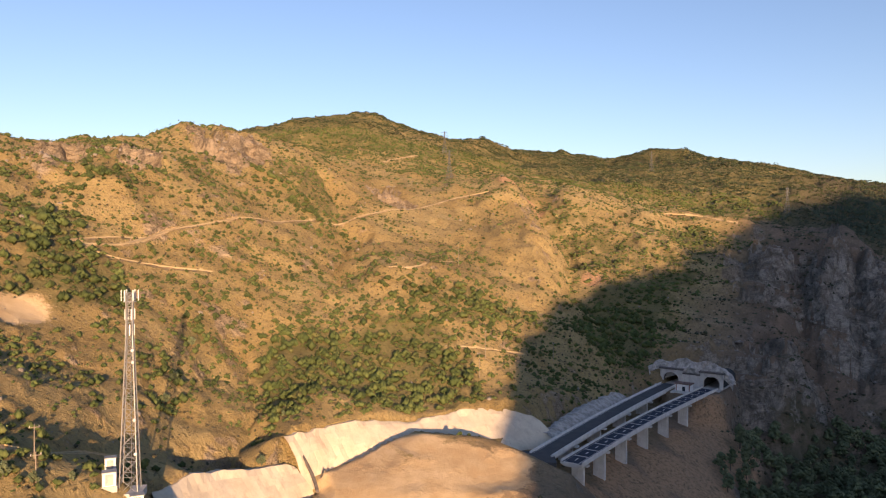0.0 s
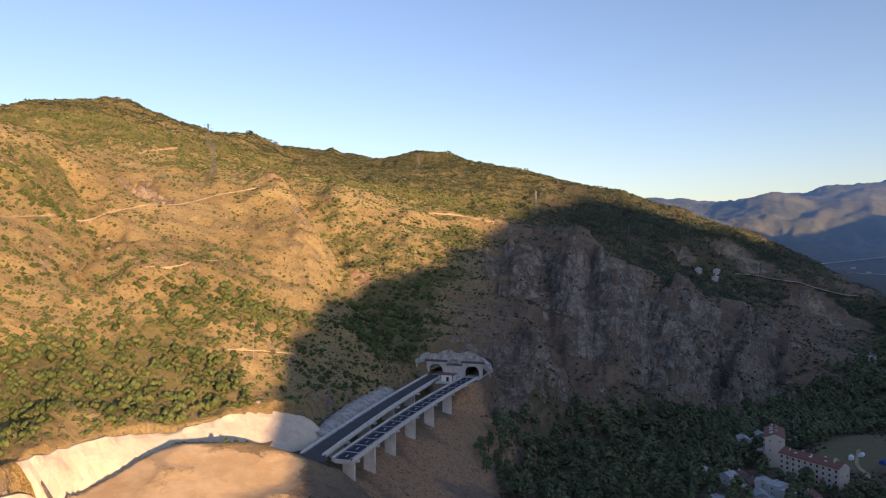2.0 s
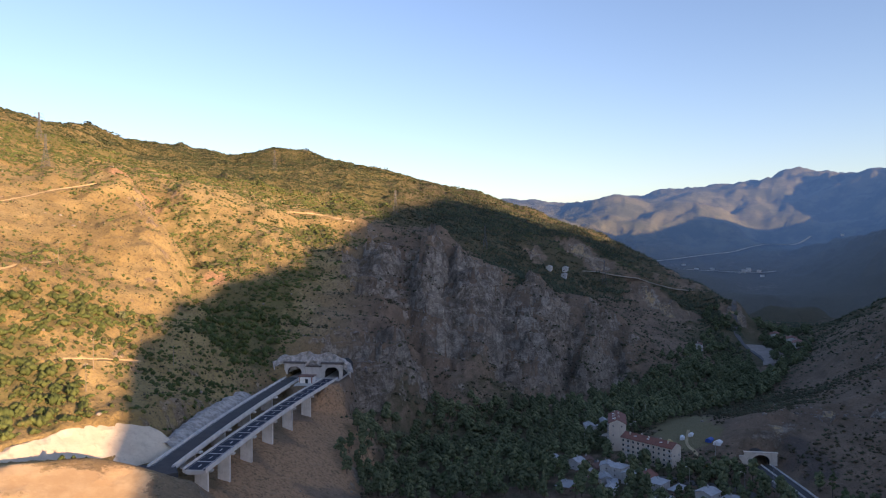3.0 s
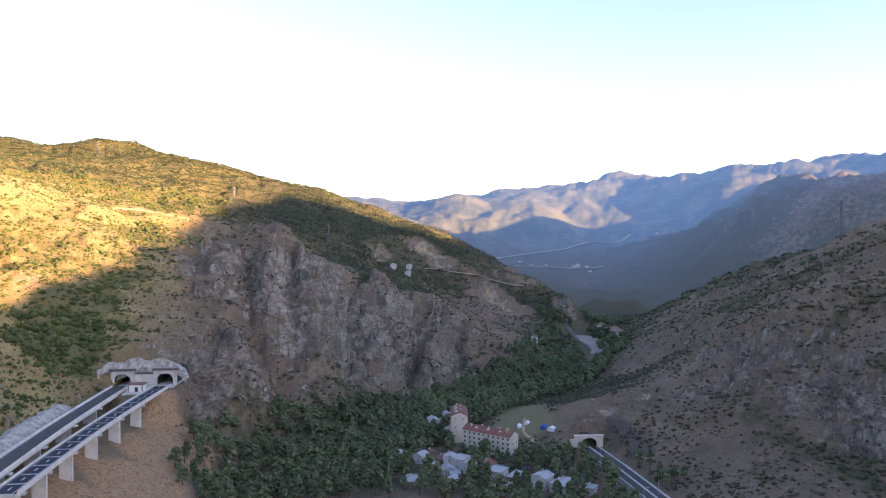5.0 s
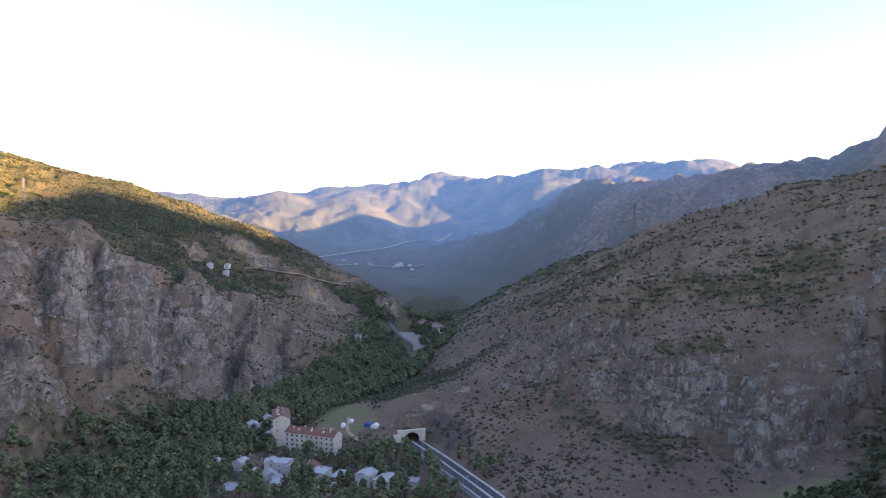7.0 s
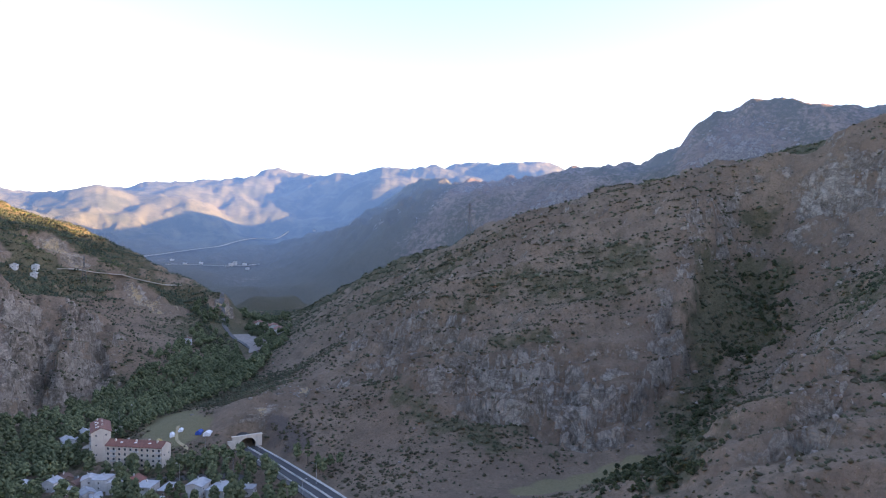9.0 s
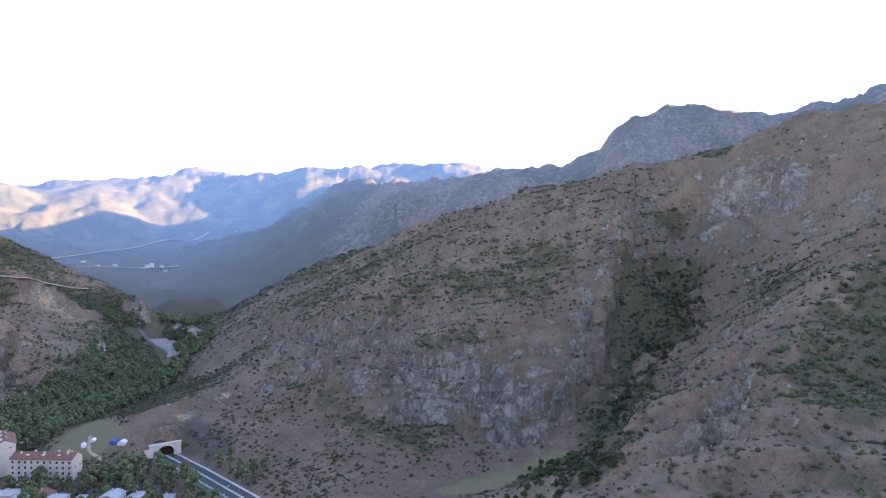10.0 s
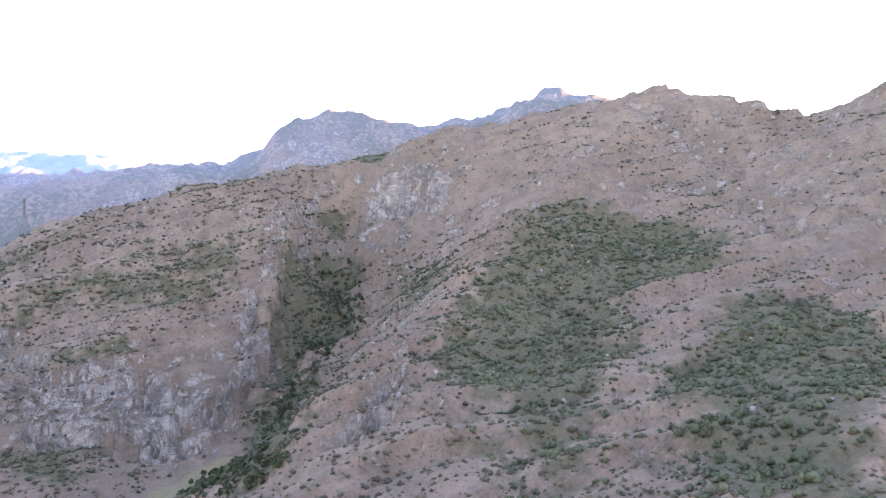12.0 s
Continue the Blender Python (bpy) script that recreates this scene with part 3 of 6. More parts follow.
GOLDEN_RIBS = [[(61, 747), (75, 661), (79, 558), (88, 515)], [(150, 778), (168, 711), (190, 664)]]
GOLDEN_GULLIES = [[(104, 756), (106, 669), (108, 590), (106, 532)], [(-92, 617), (-82, 525), (-63, 449)], [(-90, 324), (-84, 279), (-86, 250)]]
CUTTINGS = [(-157, 268, 12), (12, 262, 11), (-21, 255, 15), (-5, 265, 10), (-39, 261, 8),
    (48, 290, 8)]
VALLEY_GREEN = [(480, 430, 90), (350, 410, 80), (250, 390, 70), (760, 560, 90), (850, 620, 60), (620, 470, 50), (290, 300, 40), (700, 900, 120), (-300, 600, 90)]
ORANGE_ROCKS = [(462, 276, 20), (466, 255, 16), (427, 282, 12), (402, 268, 10), (445, 265, 14)]
ROCKS = ORANGE_ROCKS + HAZY_ROCKS + [(1450, 700, 120), (200, 480, 22)]
BARE = CUTTINGS + [(-9, 286, 13), (4, 280, 14), (16, 272, 14), (24, 282, 12), (-24, 272, 13), (-34, 258, 13), (2, 250, 16), (-12, 240, 14), (0, 262, 20), (-22, 250, 20), (20, 270, 14), (-30, 240, 18), (-159, 257, 7)]
MEADOW = [(372, 52, 14), (388, 40, 12), (355, 66, 14), (400, 30, 9), (340, 76, 12), (372, 318, 22), (385, 335, 22), (400, 350, 22), (420, 365, 22)]
CLAY = [(88, 746, 14), (94, 729, 13), (70, 732, 12), (125, 582, 12), (88, 312, 22), (112, 340, 22), (138, 374, 22), (160, 402, 22), (100, 300, 18), (130, 345, 18), (158, 380, 18), (60, 290, 14), (75, 330, 14), (95, 360, 14), (803, 548, 15), (815, 575, 13)]
SOOT_STAIN = [(384, 246, 14), (376, 232, 13), (392, 256, 10)]


def beside(x, y, points):
    """The distance of places from a line, in plan."""
    out = np.full(len(x), 1e9)
    for (ax, ay), (bx, by) in zip(points, points[1:]):
        dx, dy = bx - ax, by - ay
        t = np.clip(((x - ax) * dx + (y - ay) * dy) / (dx * dx + dy * dy), 0, 1)
        out = np.minimum(out, np.hypot(x - ax - t * dx, y - ay - t * dy))
    return out


def within(x, y, outlines):
    """0 to 1: inside the given outlines, with a soft edge that grows with the size of the ground."""
    out = np.zeros(len(x))
    for ring in outlines:
        q = np.array(ring, float)
        soft = 3 + 0.06 * np.ptp(q, axis=0).max()
        (x0, y0), (x1, y1) = q.min(0) - soft, q.max(0) + soft
        near = np.where((x > x0) & (x < x1) & (y > y0) & (y < y1))[0]
        if not len(near):
            continue
        px, py = x[near], y[near]
        inside = np.zeros(len(px), bool)
        for (ax, ay), (bx, by) in zip(q, np.roll(q, -1, 0)):
            if ay != by:
                inside ^= ((ay > py) != (by > py)) & (px < (bx - ax) * (py - ay) / (by - ay) + ax)
        d = beside(px, py, list(ring) + [ring[0]])
        out[near] = np.maximum(out[near], np.clip(0.5 + np.where(inside, d, -d) / (2 * soft), 0, 1))
    return out


CLIFF = [(690, -30), (640, -15), (590, -11), (560, -7), (525, 1), (492, 10), (466, 27), (443, 46), (428, 64), (426, 90), (430, 118)]


def cliff_step(x, y):
    """Sharpens the cliff: the brow stands up, the wall below it drops away."""
    side, best = np.zeros(len(x)), np.full(len(x), 1e9)
    for (ax, ay), (bx, by) in zip(CLIFF, CLIFF[1:]):
        dx, dy = bx - ax, by - ay
        t = np.clip(((x - ax) * dx + (y - ay) * dy) / (dx * dx + dy * dy), 0, 1)
        d = np.hypot(x - ax - t * dx, y - ay - t * dy)
        s = np.sign(-(dx * (y - ay) - dy * (x - ax)))
        side, best = np.where(d < best, s * d, side), np.minimum(d, best)
    fade = np.clip((680 - x) / 60, 0, 1)
    return fade * np.where(side > 0, 7 * np.exp(-side / 22), -13 * np.exp(side / 14)) * np.clip(np.abs(side) / 1.6, 0, 1)


def nearest_z(x, y, points):
    """The height of the nearest point of a line."""
    best, out = np.full(len(x), 1e9), np.zeros(len(x))
    for (ax, ay, az), (bx, by, bz) in zip(points, points[1:]):
        dx, dy = bx - ax, by - ay
        t = np.clip(((x - ax) * dx + (y - ay) * dy) / (dx * dx + dy * dy), 0, 1)
        d = np.hypot(x - ax - t * dx, y - ay - t * dy)
        out, best = np.where(d < best, az + (bz - az) * t, out), np.minimum(d, best)
    return out


UPPER_FOOT = [(-49, 254, 63), (-40, 269, 64), (-30, 279, 65), (-20, 290, 67), (-11, 300, 67), (12, 308, 59), (34, 318, 59), (56, 327, 58)]
UPPER_HEAD = [(-59, 259, 79), (-48, 276, 77), (-35, 292, 76), (-23, 304, 73), (-11, 314, 71), (10, 332, 71), (26, 339, 70), (46, 339, 66)]
LOWER_FOOT = [(-76, 192, 66), (-66, 205, 60), (-58, 225, 58), (-47, 254, 58)]
LOWER_HEAD = [(-85, 205, 77), (-80, 223, 76), (-68, 238, 73), (-54, 256, 69)]
WALL_LINES = [(UPPER_FOOT, UPPER_HEAD), (LOWER_FOOT, LOWER_HEAD)]


def level(x, y, z):
    """Cut and fill for the roads, the viaducts and the tunnel mouths."""
    def blend(z, d, width, soft, to):
        k = np.clip((d - width) / soft, 0, 1)
        k = k * k * (3 - 2 * k)
        return to * (1 - k) + z * k
    z = blend(z, beside(x, y, [(52, 313), (42, 307)]), 9, 5, 59.6)
    z = blend(z, beside(x, y, [(-50, 248), (-58, 200), (-66, 150), (-74, 90), (-95, 20)]), 8, 5, 59.6)
    along, side = 0.604 * x + 0.797 * y, 0.797 * x - 0.604 * y                 # the bank below the viaducts, falling to the right
    bank = 50.5 - 0.3 * np.clip(side + 147, 0, 15) - 0.5 * np.maximum(side + 131, 0) + fbm(x, y, 12, 3, 83) * 1.5
    off = np.maximum(np.maximum(268 - along, along - 436), np.maximum(-164 - side, side + 100))
    z = blend(z, off, 0, 14, bank)
    for foot, head in WALL_LINES:                                             # room for the sprayed facings
        for g in (0.1, 0.35, 0.6, 0.85):
            line = [tuple(p + (q - p) * g for p, q in zip(u, v)) for u, v in zip(foot, head)]
            d, up = beside(x, y, [q[:2] for q in line]), nearest_z(x, y, line)
            z = np.where(d < (2.4 if g < 0.2 else 3.5), np.minimum(z, up - (1.3 if g < 0.2 else 2.2)), z)
    for foot, head in WALL_LINES:                                             # the slope goes on from the heads of the facings
        dh, df = beside(x, y, [q[:2] for q in head]), beside(x, y, [q[:2] for q in foot])
        wide = nearest_z(x, y, [(q[0], q[1], math.hypot(q[0] - p[0], q[1] - p[1])) for p, q in zip(foot, head)])
        above = (df > 0.5 * dh + wide + 0.5) & (dh > 1.0) & (dh < 16)
        z = np.where(above, np.maximum(z, nearest_z(x, y, head) - 0.6 - 0.45 * np.maximum(dh - 3, 0)), z)
    z = blend(z, beside(x, y, [(156, 437), (170, 456)]), 19, 6, 59.4)         # before the portals and over the first metres of the tubes
    z = blend(z, beside(x, y, [(373, 266.5), (355, 237), (337, 209), (318, 180), (296, 148), (270, 110), (240, 70), (200, 20)]), 8, 9, 16.0)
    z = blend(z, beside(x, y, [(373, 266.5), (375.5, 269.5)]), 5, 2.5, 16.0)
    return z


PADS = [(-79, 178, 22), (10, 300, 30), (-30, 278, 30), (30, 300, 25), (-5, 265, 22), (345, 290, 55), (315, 230, 55), (300, 330, 50), (380, 300, 35), (150, 450, 22), (180, 440, 22)]


HILL_TRACKS = (
    ([(-174, 321), (-167, 331), (-158, 354), (-151, 387), (-136, 419), (-120, 462), (-103, 522), (-83, 557), (-47, 615), (-13, 657), (20, 696), (46, 706)], 1.9),
    ([(-173, 321), (-173, 331), (-167, 348), (-158, 367)], 1.4), ([(-173, 321), (-157, 334), (-149, 347), (-137, 359), (-123, 373)], 1.3),
    ([(10, 386), (27, 392), (47, 416)], 2.4), ([(250, 783), (283, 771), (314, 754)], 3.5), ([(-74, 887), (-59, 919), (-38, 958)], 4.5),
    ([(-33, 437), (-16, 453), (7, 508)], 1.1), ([(-106, 170), (-101, 179), (-101, 197), (-97, 211)], 3.0))
CREST_LIFT = []                                                               # how far each crest was off its height, filled in below
BENCHES = []                                                                  # graded lines of the hillside tracks, filled in below


def crest_lift(x, y):
    """Brings the broken crests back to their true heights."""
    out = np.zeros(len(x))
    for i in range(0, len(x), 20000):
        xs, ys = x[i:i + 20000, None], y[i:i + 20000, None]
        w = np.exp(-((xs - crests[:, 0]) ** 2 + (ys - crests[:, 1]) ** 2) / crest_reach ** 2)
        out[i:i + 20000] = w @ CREST_LIFT[0] / (w.sum(1) + 0.25)
    return out


def land(x, y):
    """The finished height of the ground, and how rocky, overgrown and bare it is."""
    x, y = np.asarray(x, float), np.asarray(y, float)
    z = smooth_land(x, y)
    dist = np.hypot(x, y)
    wx, wy = x + fbm(x, y, 40, 4, 41) * 34, y + fbm(x, y, 40, 4, 47) * 34
    scar = within(wx, wy, SCARS)
    rock = np.maximum(blobs(wx, wy, ROCKS), np.maximum(within(wx, wy, SPUR_FACE + SCARS), 0.78 * within(wx, wy, EAST_FACE)))
    rock = np.maximum(rock, 1.4 * within(wx, wy, WEST_CRAG))
    dense = within(wx, wy, DENSE + RAVINE_DENSE)
    green = np.maximum(np.maximum(dense, blobs(wx, wy, VALLEY_GREEN)), 0.6 * within(wx, wy, BUSHY + SUMMIT_BUSHY + EAST_BUSHY))
    bare = blobs(x + (wx - x) * 0.5, y + (wy - y) * 0.5, BARE)
    bare = np.maximum(bare, np.maximum(0.5 * blobs(wx, wy, ORANGE_ROCKS), 0.44 * scar))
    far = np.clip((dist - 150) / 900, 0, 1)
    hill = np.clip((z - 22) / 40, 0.0, 1)
    built = np.maximum(blobs(x, y, PADS), bare * 0.7)
    calm = 1 - np.clip(built * 1.4, 0, 1)
    southern = np.clip((x - 200) / 60, 0, 1) * np.clip((-420 - y) / 80, 0, 1) * np.clip((2300 - dist) / 300, 0, 1)
    z = z + fbm(x, y, 260, 4, 3) * 30 * far * hill * calm * (1 - 0.8 * southern) * (1 - 0.75 * np.clip((dist - 860) / 150, 0, 1) * np.clip((y - 650) / 150, 0, 1))
    z = z + fbm(x, y, 85, 5, 11, True) * (9 + 11 * far) * hill * calm * (1 - 0.4 * green)
    z = z + fbm(x, y, 24, 4, 13, True) * (3.2 + 1.8 * (1 - overgrown(x, y))) * hill * calm
    turn = np.clip((y - x) / 300 + 0.5, 0, 1)                                 # gullies run down the fall of each valley side
    gully = fbm(x, y * 0.25, 42, 3, 63, True) * turn + fbm(x * 0.25, y, 42, 3, 67, True) * (1 - turn)
    z = z + gully * 9 * hill * calm * (0.4 + 0.6 * far)
    deep = np.clip((x - 780) / 100, 0, 1) * np.clip((900 - y) / 200, 0, 1)
    summit = np.clip((dist - 860) / 150, 0, 1) * np.clip((y - 650) / 150, 0, 1) * (1 - deep)
    green = np.maximum(green, np.clip(summit * (0.95 + fbm(x, y, 110, 4, 73) * 1.1), 0, 0.9) * (1 - bare))
    green = np.maximum(green, np.clip((dist - 2500) / 300, 0, 1) * np.clip(0.62 + fbm(x, y, 260, 5, 75) * 1.7, 0.1, 0.9))
    green = green * (1 - np.clip(scar * 1.6, 0, 1))
    green = np.maximum(green, deep * np.clip(0.55 + fbm(x, y, 60, 4, 79) * 1.0, 0.1, 0.85) * (1 - rock))
    crag = np.clip(rock * 1.3, 0, 1) * calm
    z = z + crag * (fbm(x, y, 62, 4, 23, True) * 20 + np.abs(fbm(x, y, 26, 4, 31)) * 24 + fbm(x, y, 9, 3, 37, True) * 5 - 9)
    for lines, lift, wide in ((SPUR_RIBS, 13.0, 17), (SPUR_GULLIES, -15.0, 17), (GOLDEN_RIBS, 11.0, 38), (GOLDEN_GULLIES, -15.0, 30)):      # buttresses and clefts
        for line in lines:
            z = z + lift * np.clip(1 - beside(wx, wy, line) / wide, 0, 1) ** 1.3
    # beds of rock break the slopes into ledges and small cliffs
    bed = np.clip(crag * 0.95 + (0.2 + 0.4 * (1 - overgrown(x, y))) * hill * calm * (1 - 0.6 * green), 0, 1) * np.clip((2000 - dist) / 300, 0, 1)
    for step, keep, seed in ((19.0, 0.75, 101), (6.5, 0.6, 107)):
        h = (z + 0.35 * x + 0.22 * y + fbm(x, y, 70, 3, seed) * 34) / step
        f = h - np.floor(h)
        c = np.clip((f - 0.32) / 0.36, 0, 1)
        z = z + bed * keep * step * (c * c * (3 - 2 * c) - f)
    distant = np.clip((dist - 1500) / 900, 0, 1)
    rise = np.clip((z - 60) / 120, 0, 1)
    beyond = np.clip((dist - 2700) / 500, 0, 1)
    z = z + distant * rise * (1 - beyond) * (fbm(x, y, 420, 4, 57, True) * 70 + fbm(x, y, 150, 4, 61, True) * 44 + fbm(x, y, 48, 3, 65, True) * 11 - 17)
    z = z + beyond * rise * (20 - fbm(x, y, 560, 3, 57, True) * 150 - fbm(x, y, 210, 3, 61, True) * 35)
    flute = fbm(x, y, 13, 3, 141) * 7
    z = z + cliff_step(wx * 0.4 + x * 0.6 + flute, wy * 0.4 + y * 0.6 + flute)
    if len(CREST_LIFT):
        z = z + crest_lift(x, y)
    # the heap of fill beside the cutting: flat tipped faces with sharp edges
    front = 290 + 0.2 * (x + 9) - y
    heap = 71.5 - 0.10 * np.maximum(x + 9, 0) - 0.26 * np.maximum(front, 0) - 0.14 * np.maximum(-front, 0) - 0.10 * np.maximum(-(x + 9) - 0.45 * np.maximum(front, 0), 0)
    k = np.clip((beside(x, y, [(-22, 268), (14, 278)]) - 15) / 12, 0, 1)
    z = (heap + fbm(x, y, 9, 3, 19) * 0.7) * (1 - k * k * (3 - 2 * k)) + z * k * k * (3 - 2 * k)
    z = level(x, y, z)
    for line, wide in BENCHES:
        xs, ys = [q[0] for q in line], [q[1] for q in line]
        near = (x > min(xs) - 9) & (x < max(xs) + 9) & (y > min(ys) - 9) & (y < max(ys) + 9)
        if near.any():
            k = np.clip((beside(x[near], y[near], [q[:2] for q in line]) - wide * 0.6) / 3.0, 0, 1)
            bare[near] = np.maximum(bare[near], 0.8 * (1 - k) ** 2)
            z[near] = nearest_z(x[near], y[near], line) * (1 - k) + z[near] * k
    return z, rock, green, bare


def height(x, y):
    return float(land([x], [y])[0][0])


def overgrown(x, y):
    """1 on the bushy side of the valley, golden where the sun falls, 0 on the bare side, brown where shade lies."""
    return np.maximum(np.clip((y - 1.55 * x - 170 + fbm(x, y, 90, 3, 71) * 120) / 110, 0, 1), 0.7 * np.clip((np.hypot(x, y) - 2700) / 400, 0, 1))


crests = np.array(sum((spine(LANDFORMS[form], 25 if form in ("rock_spur_crest", "west_crag_crest") else 45) for form in ("west_crag_crest", "north_summit", "dark_crest", "rock_spur_crest", "east_crest", "hazy_crags", "back_peak", "far_range")), []))
crest_reach = 0.035 * np.hypot(crests[:, 0], crests[:, 1])
crests[:, 2] -= 0.005 * np.hypot(crests[:, 0], crests[:, 1]) + 5.0 * (crests[:, 0] < -150)      # loose rock and trees stand on them
off_height = crests[:, 2] - land(crests[:, 0], crests[:, 1])[0]
CREST_LIFT.append(off_height)
for _ in range(5):
    CREST_LIFT[0] = CREST_LIFT[0] + 0.7 * (crests[:, 2] - land(crests[:, 0], crests[:, 1])[0])

for line, wide in HILL_TRACKS:
    fine_line = spine([(*q, 0) for q in line], 10)
    lx, ly = np.array([q[0] for q in fine_line]), np.array([q[1] for q in fine_line])
    lz = land(lx, ly)[0]
    for _ in range(4):
        lz[1:-1] = (lz[:-2] + 2 * lz[1:-1] + lz[2:]) / 4
    BENCHES.append(([(float(p), float(q), float(h)) for p, q, h in zip(lx, ly, lz)], wide))

AZ = np.radians(np.concatenate([np.arange(-139, 38, 0.17), np.arange(38, 221, 1.5)]))


def sheet(name, r, mat, centre):
    """A round sheet of ground about the point under the camera, from radius r[0] to r[-1]."""
    na, nr = len(AZ), len(r)
    rr, aa = np.meshgrid(r, AZ)
    x, y = (-rr * np.sin(aa)).ravel(), (rr * np.cos(aa)).ravel()
    z, rock, green, bare = land(x, y)
    co = np.stack([x, y, z], 1)
    i, j = np.meshgrid(np.arange(na), np.arange(nr - 1), indexing="ij")
    k = (i + 1) % na
    faces = np.stack([i * nr + j, k * nr + j, k * nr + j + 1, i * nr + j + 1], -1).reshape(-1, 4)[:, ::-1]
    loops, starts = faces.ravel(), np.arange(len(faces)) * 4
    if centre:
        co = np.append(co, [[0, 0, z[::nr].mean()]], 0)
        q = np.arange(na)
        fan = np.stack([np.full(na, na * nr), q * nr, ((q + 1) % na) * nr], 1)[:, ::-1]
        starts = np.append(starts, len(loops) + np.arange(na) * 3)
        loops = np.append(loops, fan.ravel())
    me = bpy.data.meshes.new(name)
    me.vertices.add(len(co))
    me.vertices.foreach_set("co", co.ravel())
    me.loops.add(len(loops))
    me.loops.foreach_set("vertex_index", loops)
    me.polygons.add(len(starts))
    me.polygons.foreach_set("loop_start", starts)
    me.update(calc_edges=True)
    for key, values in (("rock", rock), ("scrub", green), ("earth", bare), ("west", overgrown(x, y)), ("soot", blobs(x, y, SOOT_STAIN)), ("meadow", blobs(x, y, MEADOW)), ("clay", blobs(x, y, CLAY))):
        values = np.append(values, np.zeros(len(co) - len(values)))
        me.attributes.new(key, "FLOAT", "POINT").data.foreach_set("value", values.astype(np.float32))
    me.shade_smooth()
    me.materials.append(mat)
    return new(name, me)


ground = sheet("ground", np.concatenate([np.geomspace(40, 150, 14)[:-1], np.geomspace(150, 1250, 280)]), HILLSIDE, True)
tagged(ground, "dry grassy hillsides, bare rock and scrub round a deep valley", "hillside", kind="structure")
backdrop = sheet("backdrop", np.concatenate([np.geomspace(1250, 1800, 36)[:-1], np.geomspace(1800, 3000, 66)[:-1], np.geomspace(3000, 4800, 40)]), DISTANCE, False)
tagged(backdrop, "far mountain range, glowing blue for haze, with a few sunlit spurs", "mountains", kind="structure")


# ---- shared builders ----
def surface(name, base, second, size=0.5, rough=0.8, relief=0.15, metal=0.0, stain=None, vary=0.0):
    """A weathered plain surface: two tones at two scales, fine relief, a little change from piece to piece."""
    m, tree, bsdf = material(name)
    n = Net(tree)
    p = n.position()
    col = n.mix(n.ramp(n.noise(p, size, 5, 0.65), 0.35, 0.68), base, second)
    col = n.mix(n.ramp(n.noise(p, size * 9, 3, 0.7), 0.5, 0.8, 0, 0.35), col, tuple(c * 0.7 for c in second))
    if stain:
        streak = n.noise(n.stretch(p, (1, 1, 0.12)), size * 2.2, 5, 0.7)
        col = n.mix(n.ramp(streak, 0.5, 0.72, 0, 0.7), col, stain)
    if vary:
        col = n.mix(n.math("MULTIPLY", n.random(), vary), col, tuple(c * 0.35 for c in base))
    n.put(bsdf.inputs["Base Color"], col)
    bsdf.inputs["Roughness"].default_value, bsdf.inputs["Metallic"].default_value = rough, metal
    n.put(bsdf.inputs["Normal"], n.bump(n.noise(p, size * 5, 5, 0.7), relief, 0.1))
    return m


def leaf_material(name, dark, light, dry=None):
    m, tree, bsdf = material(name)
    n = Net(tree)
    p = n.position()
    col = n.mix(n.island(), dark, light)
    col = n.mix(n.ramp(n.noise(p, 0.03, 4), 0.35, 0.65, 0, 0.6), col, tuple(c * 0.6 for c in dark))
    if dry:
        col = n.mix(n.ramp(n.noise(p, 0.11, 3), 0.55, 0.7, 0, 0.7), col, dry)
    n.put(bsdf.inputs["Base Color"], col)
    bsdf.inputs["Roughness"].default_value, bsdf.inputs["Specular IOR Level"].default_value = 0.85, 0.2
    n.put(bsdf.inputs["Normal"], n.bump(n.noise(p, 1.3, 4, 0.7), 0.5, 0.6))
    return m


CONCRETE = surface("concrete", (0.58, 0.56, 0.52), (0.46, 0.44, 0.41), 0.25, 0.85, 0.2, stain=(0.33, 0.30, 0.27))
NEW_CONCRETE = surface("pale_concrete", (0.72, 0.70, 0.66), (0.60, 0.58, 0.54), 0.3, 0.8, 0.15, stain=(0.45, 0.42, 0.38))
SHOTCRETE = surface("sprayed_concrete", (0.67, 0.59, 0.455), (0.56, 0.485, 0.365), 0.12, 0.9, 0.9, stain=(0.44, 0.365, 0.265))
GREY_SHOTCRETE = surface("grey_sprayed_concrete", (0.52, 0.48, 0.43), (0.25, 0.23, 0.205), 0.32, 0.9, 0.9, stain=(0.24, 0.22, 0.2))
ASPHALT = surface("asphalt", (0.055, 0.055, 0.058), (0.075, 0.074, 0.074), 0.2, 0.9, 0.2)
WORN_ASPHALT = surface("worn_asphalt", (0.10, 0.10, 0.10), (0.14, 0.135, 0.13), 0.15, 0.9, 0.2)
MEMBRANE = surface("dark_deck_sheet", (0.012, 0.015, 0.033), (0.02, 0.025, 0.05), 0.4, 0.85, 0.15, vary=0.3)
PAINT_LINE = surface("road_paint", (0.75, 0.75, 0.72), (0.6, 0.6, 0.58), 1.5, 0.7, 0.1)
DARK_STONE = surface("dark_coping", (0.10, 0.085, 0.08), (0.15, 0.13, 0.12), 0.5, 0.8, 0.2)
GALVANISED = surface("galvanised_steel", (0.42, 0.42, 0.41), (0.31, 0.31, 0.31), 1.0, 0.5, 0.05, metal=0.35)
WHITE_PANEL = surface("white_panel", (0.80, 0.79, 0.76), (0.68, 0.67, 0.64), 0.8, 0.5, 0.05)
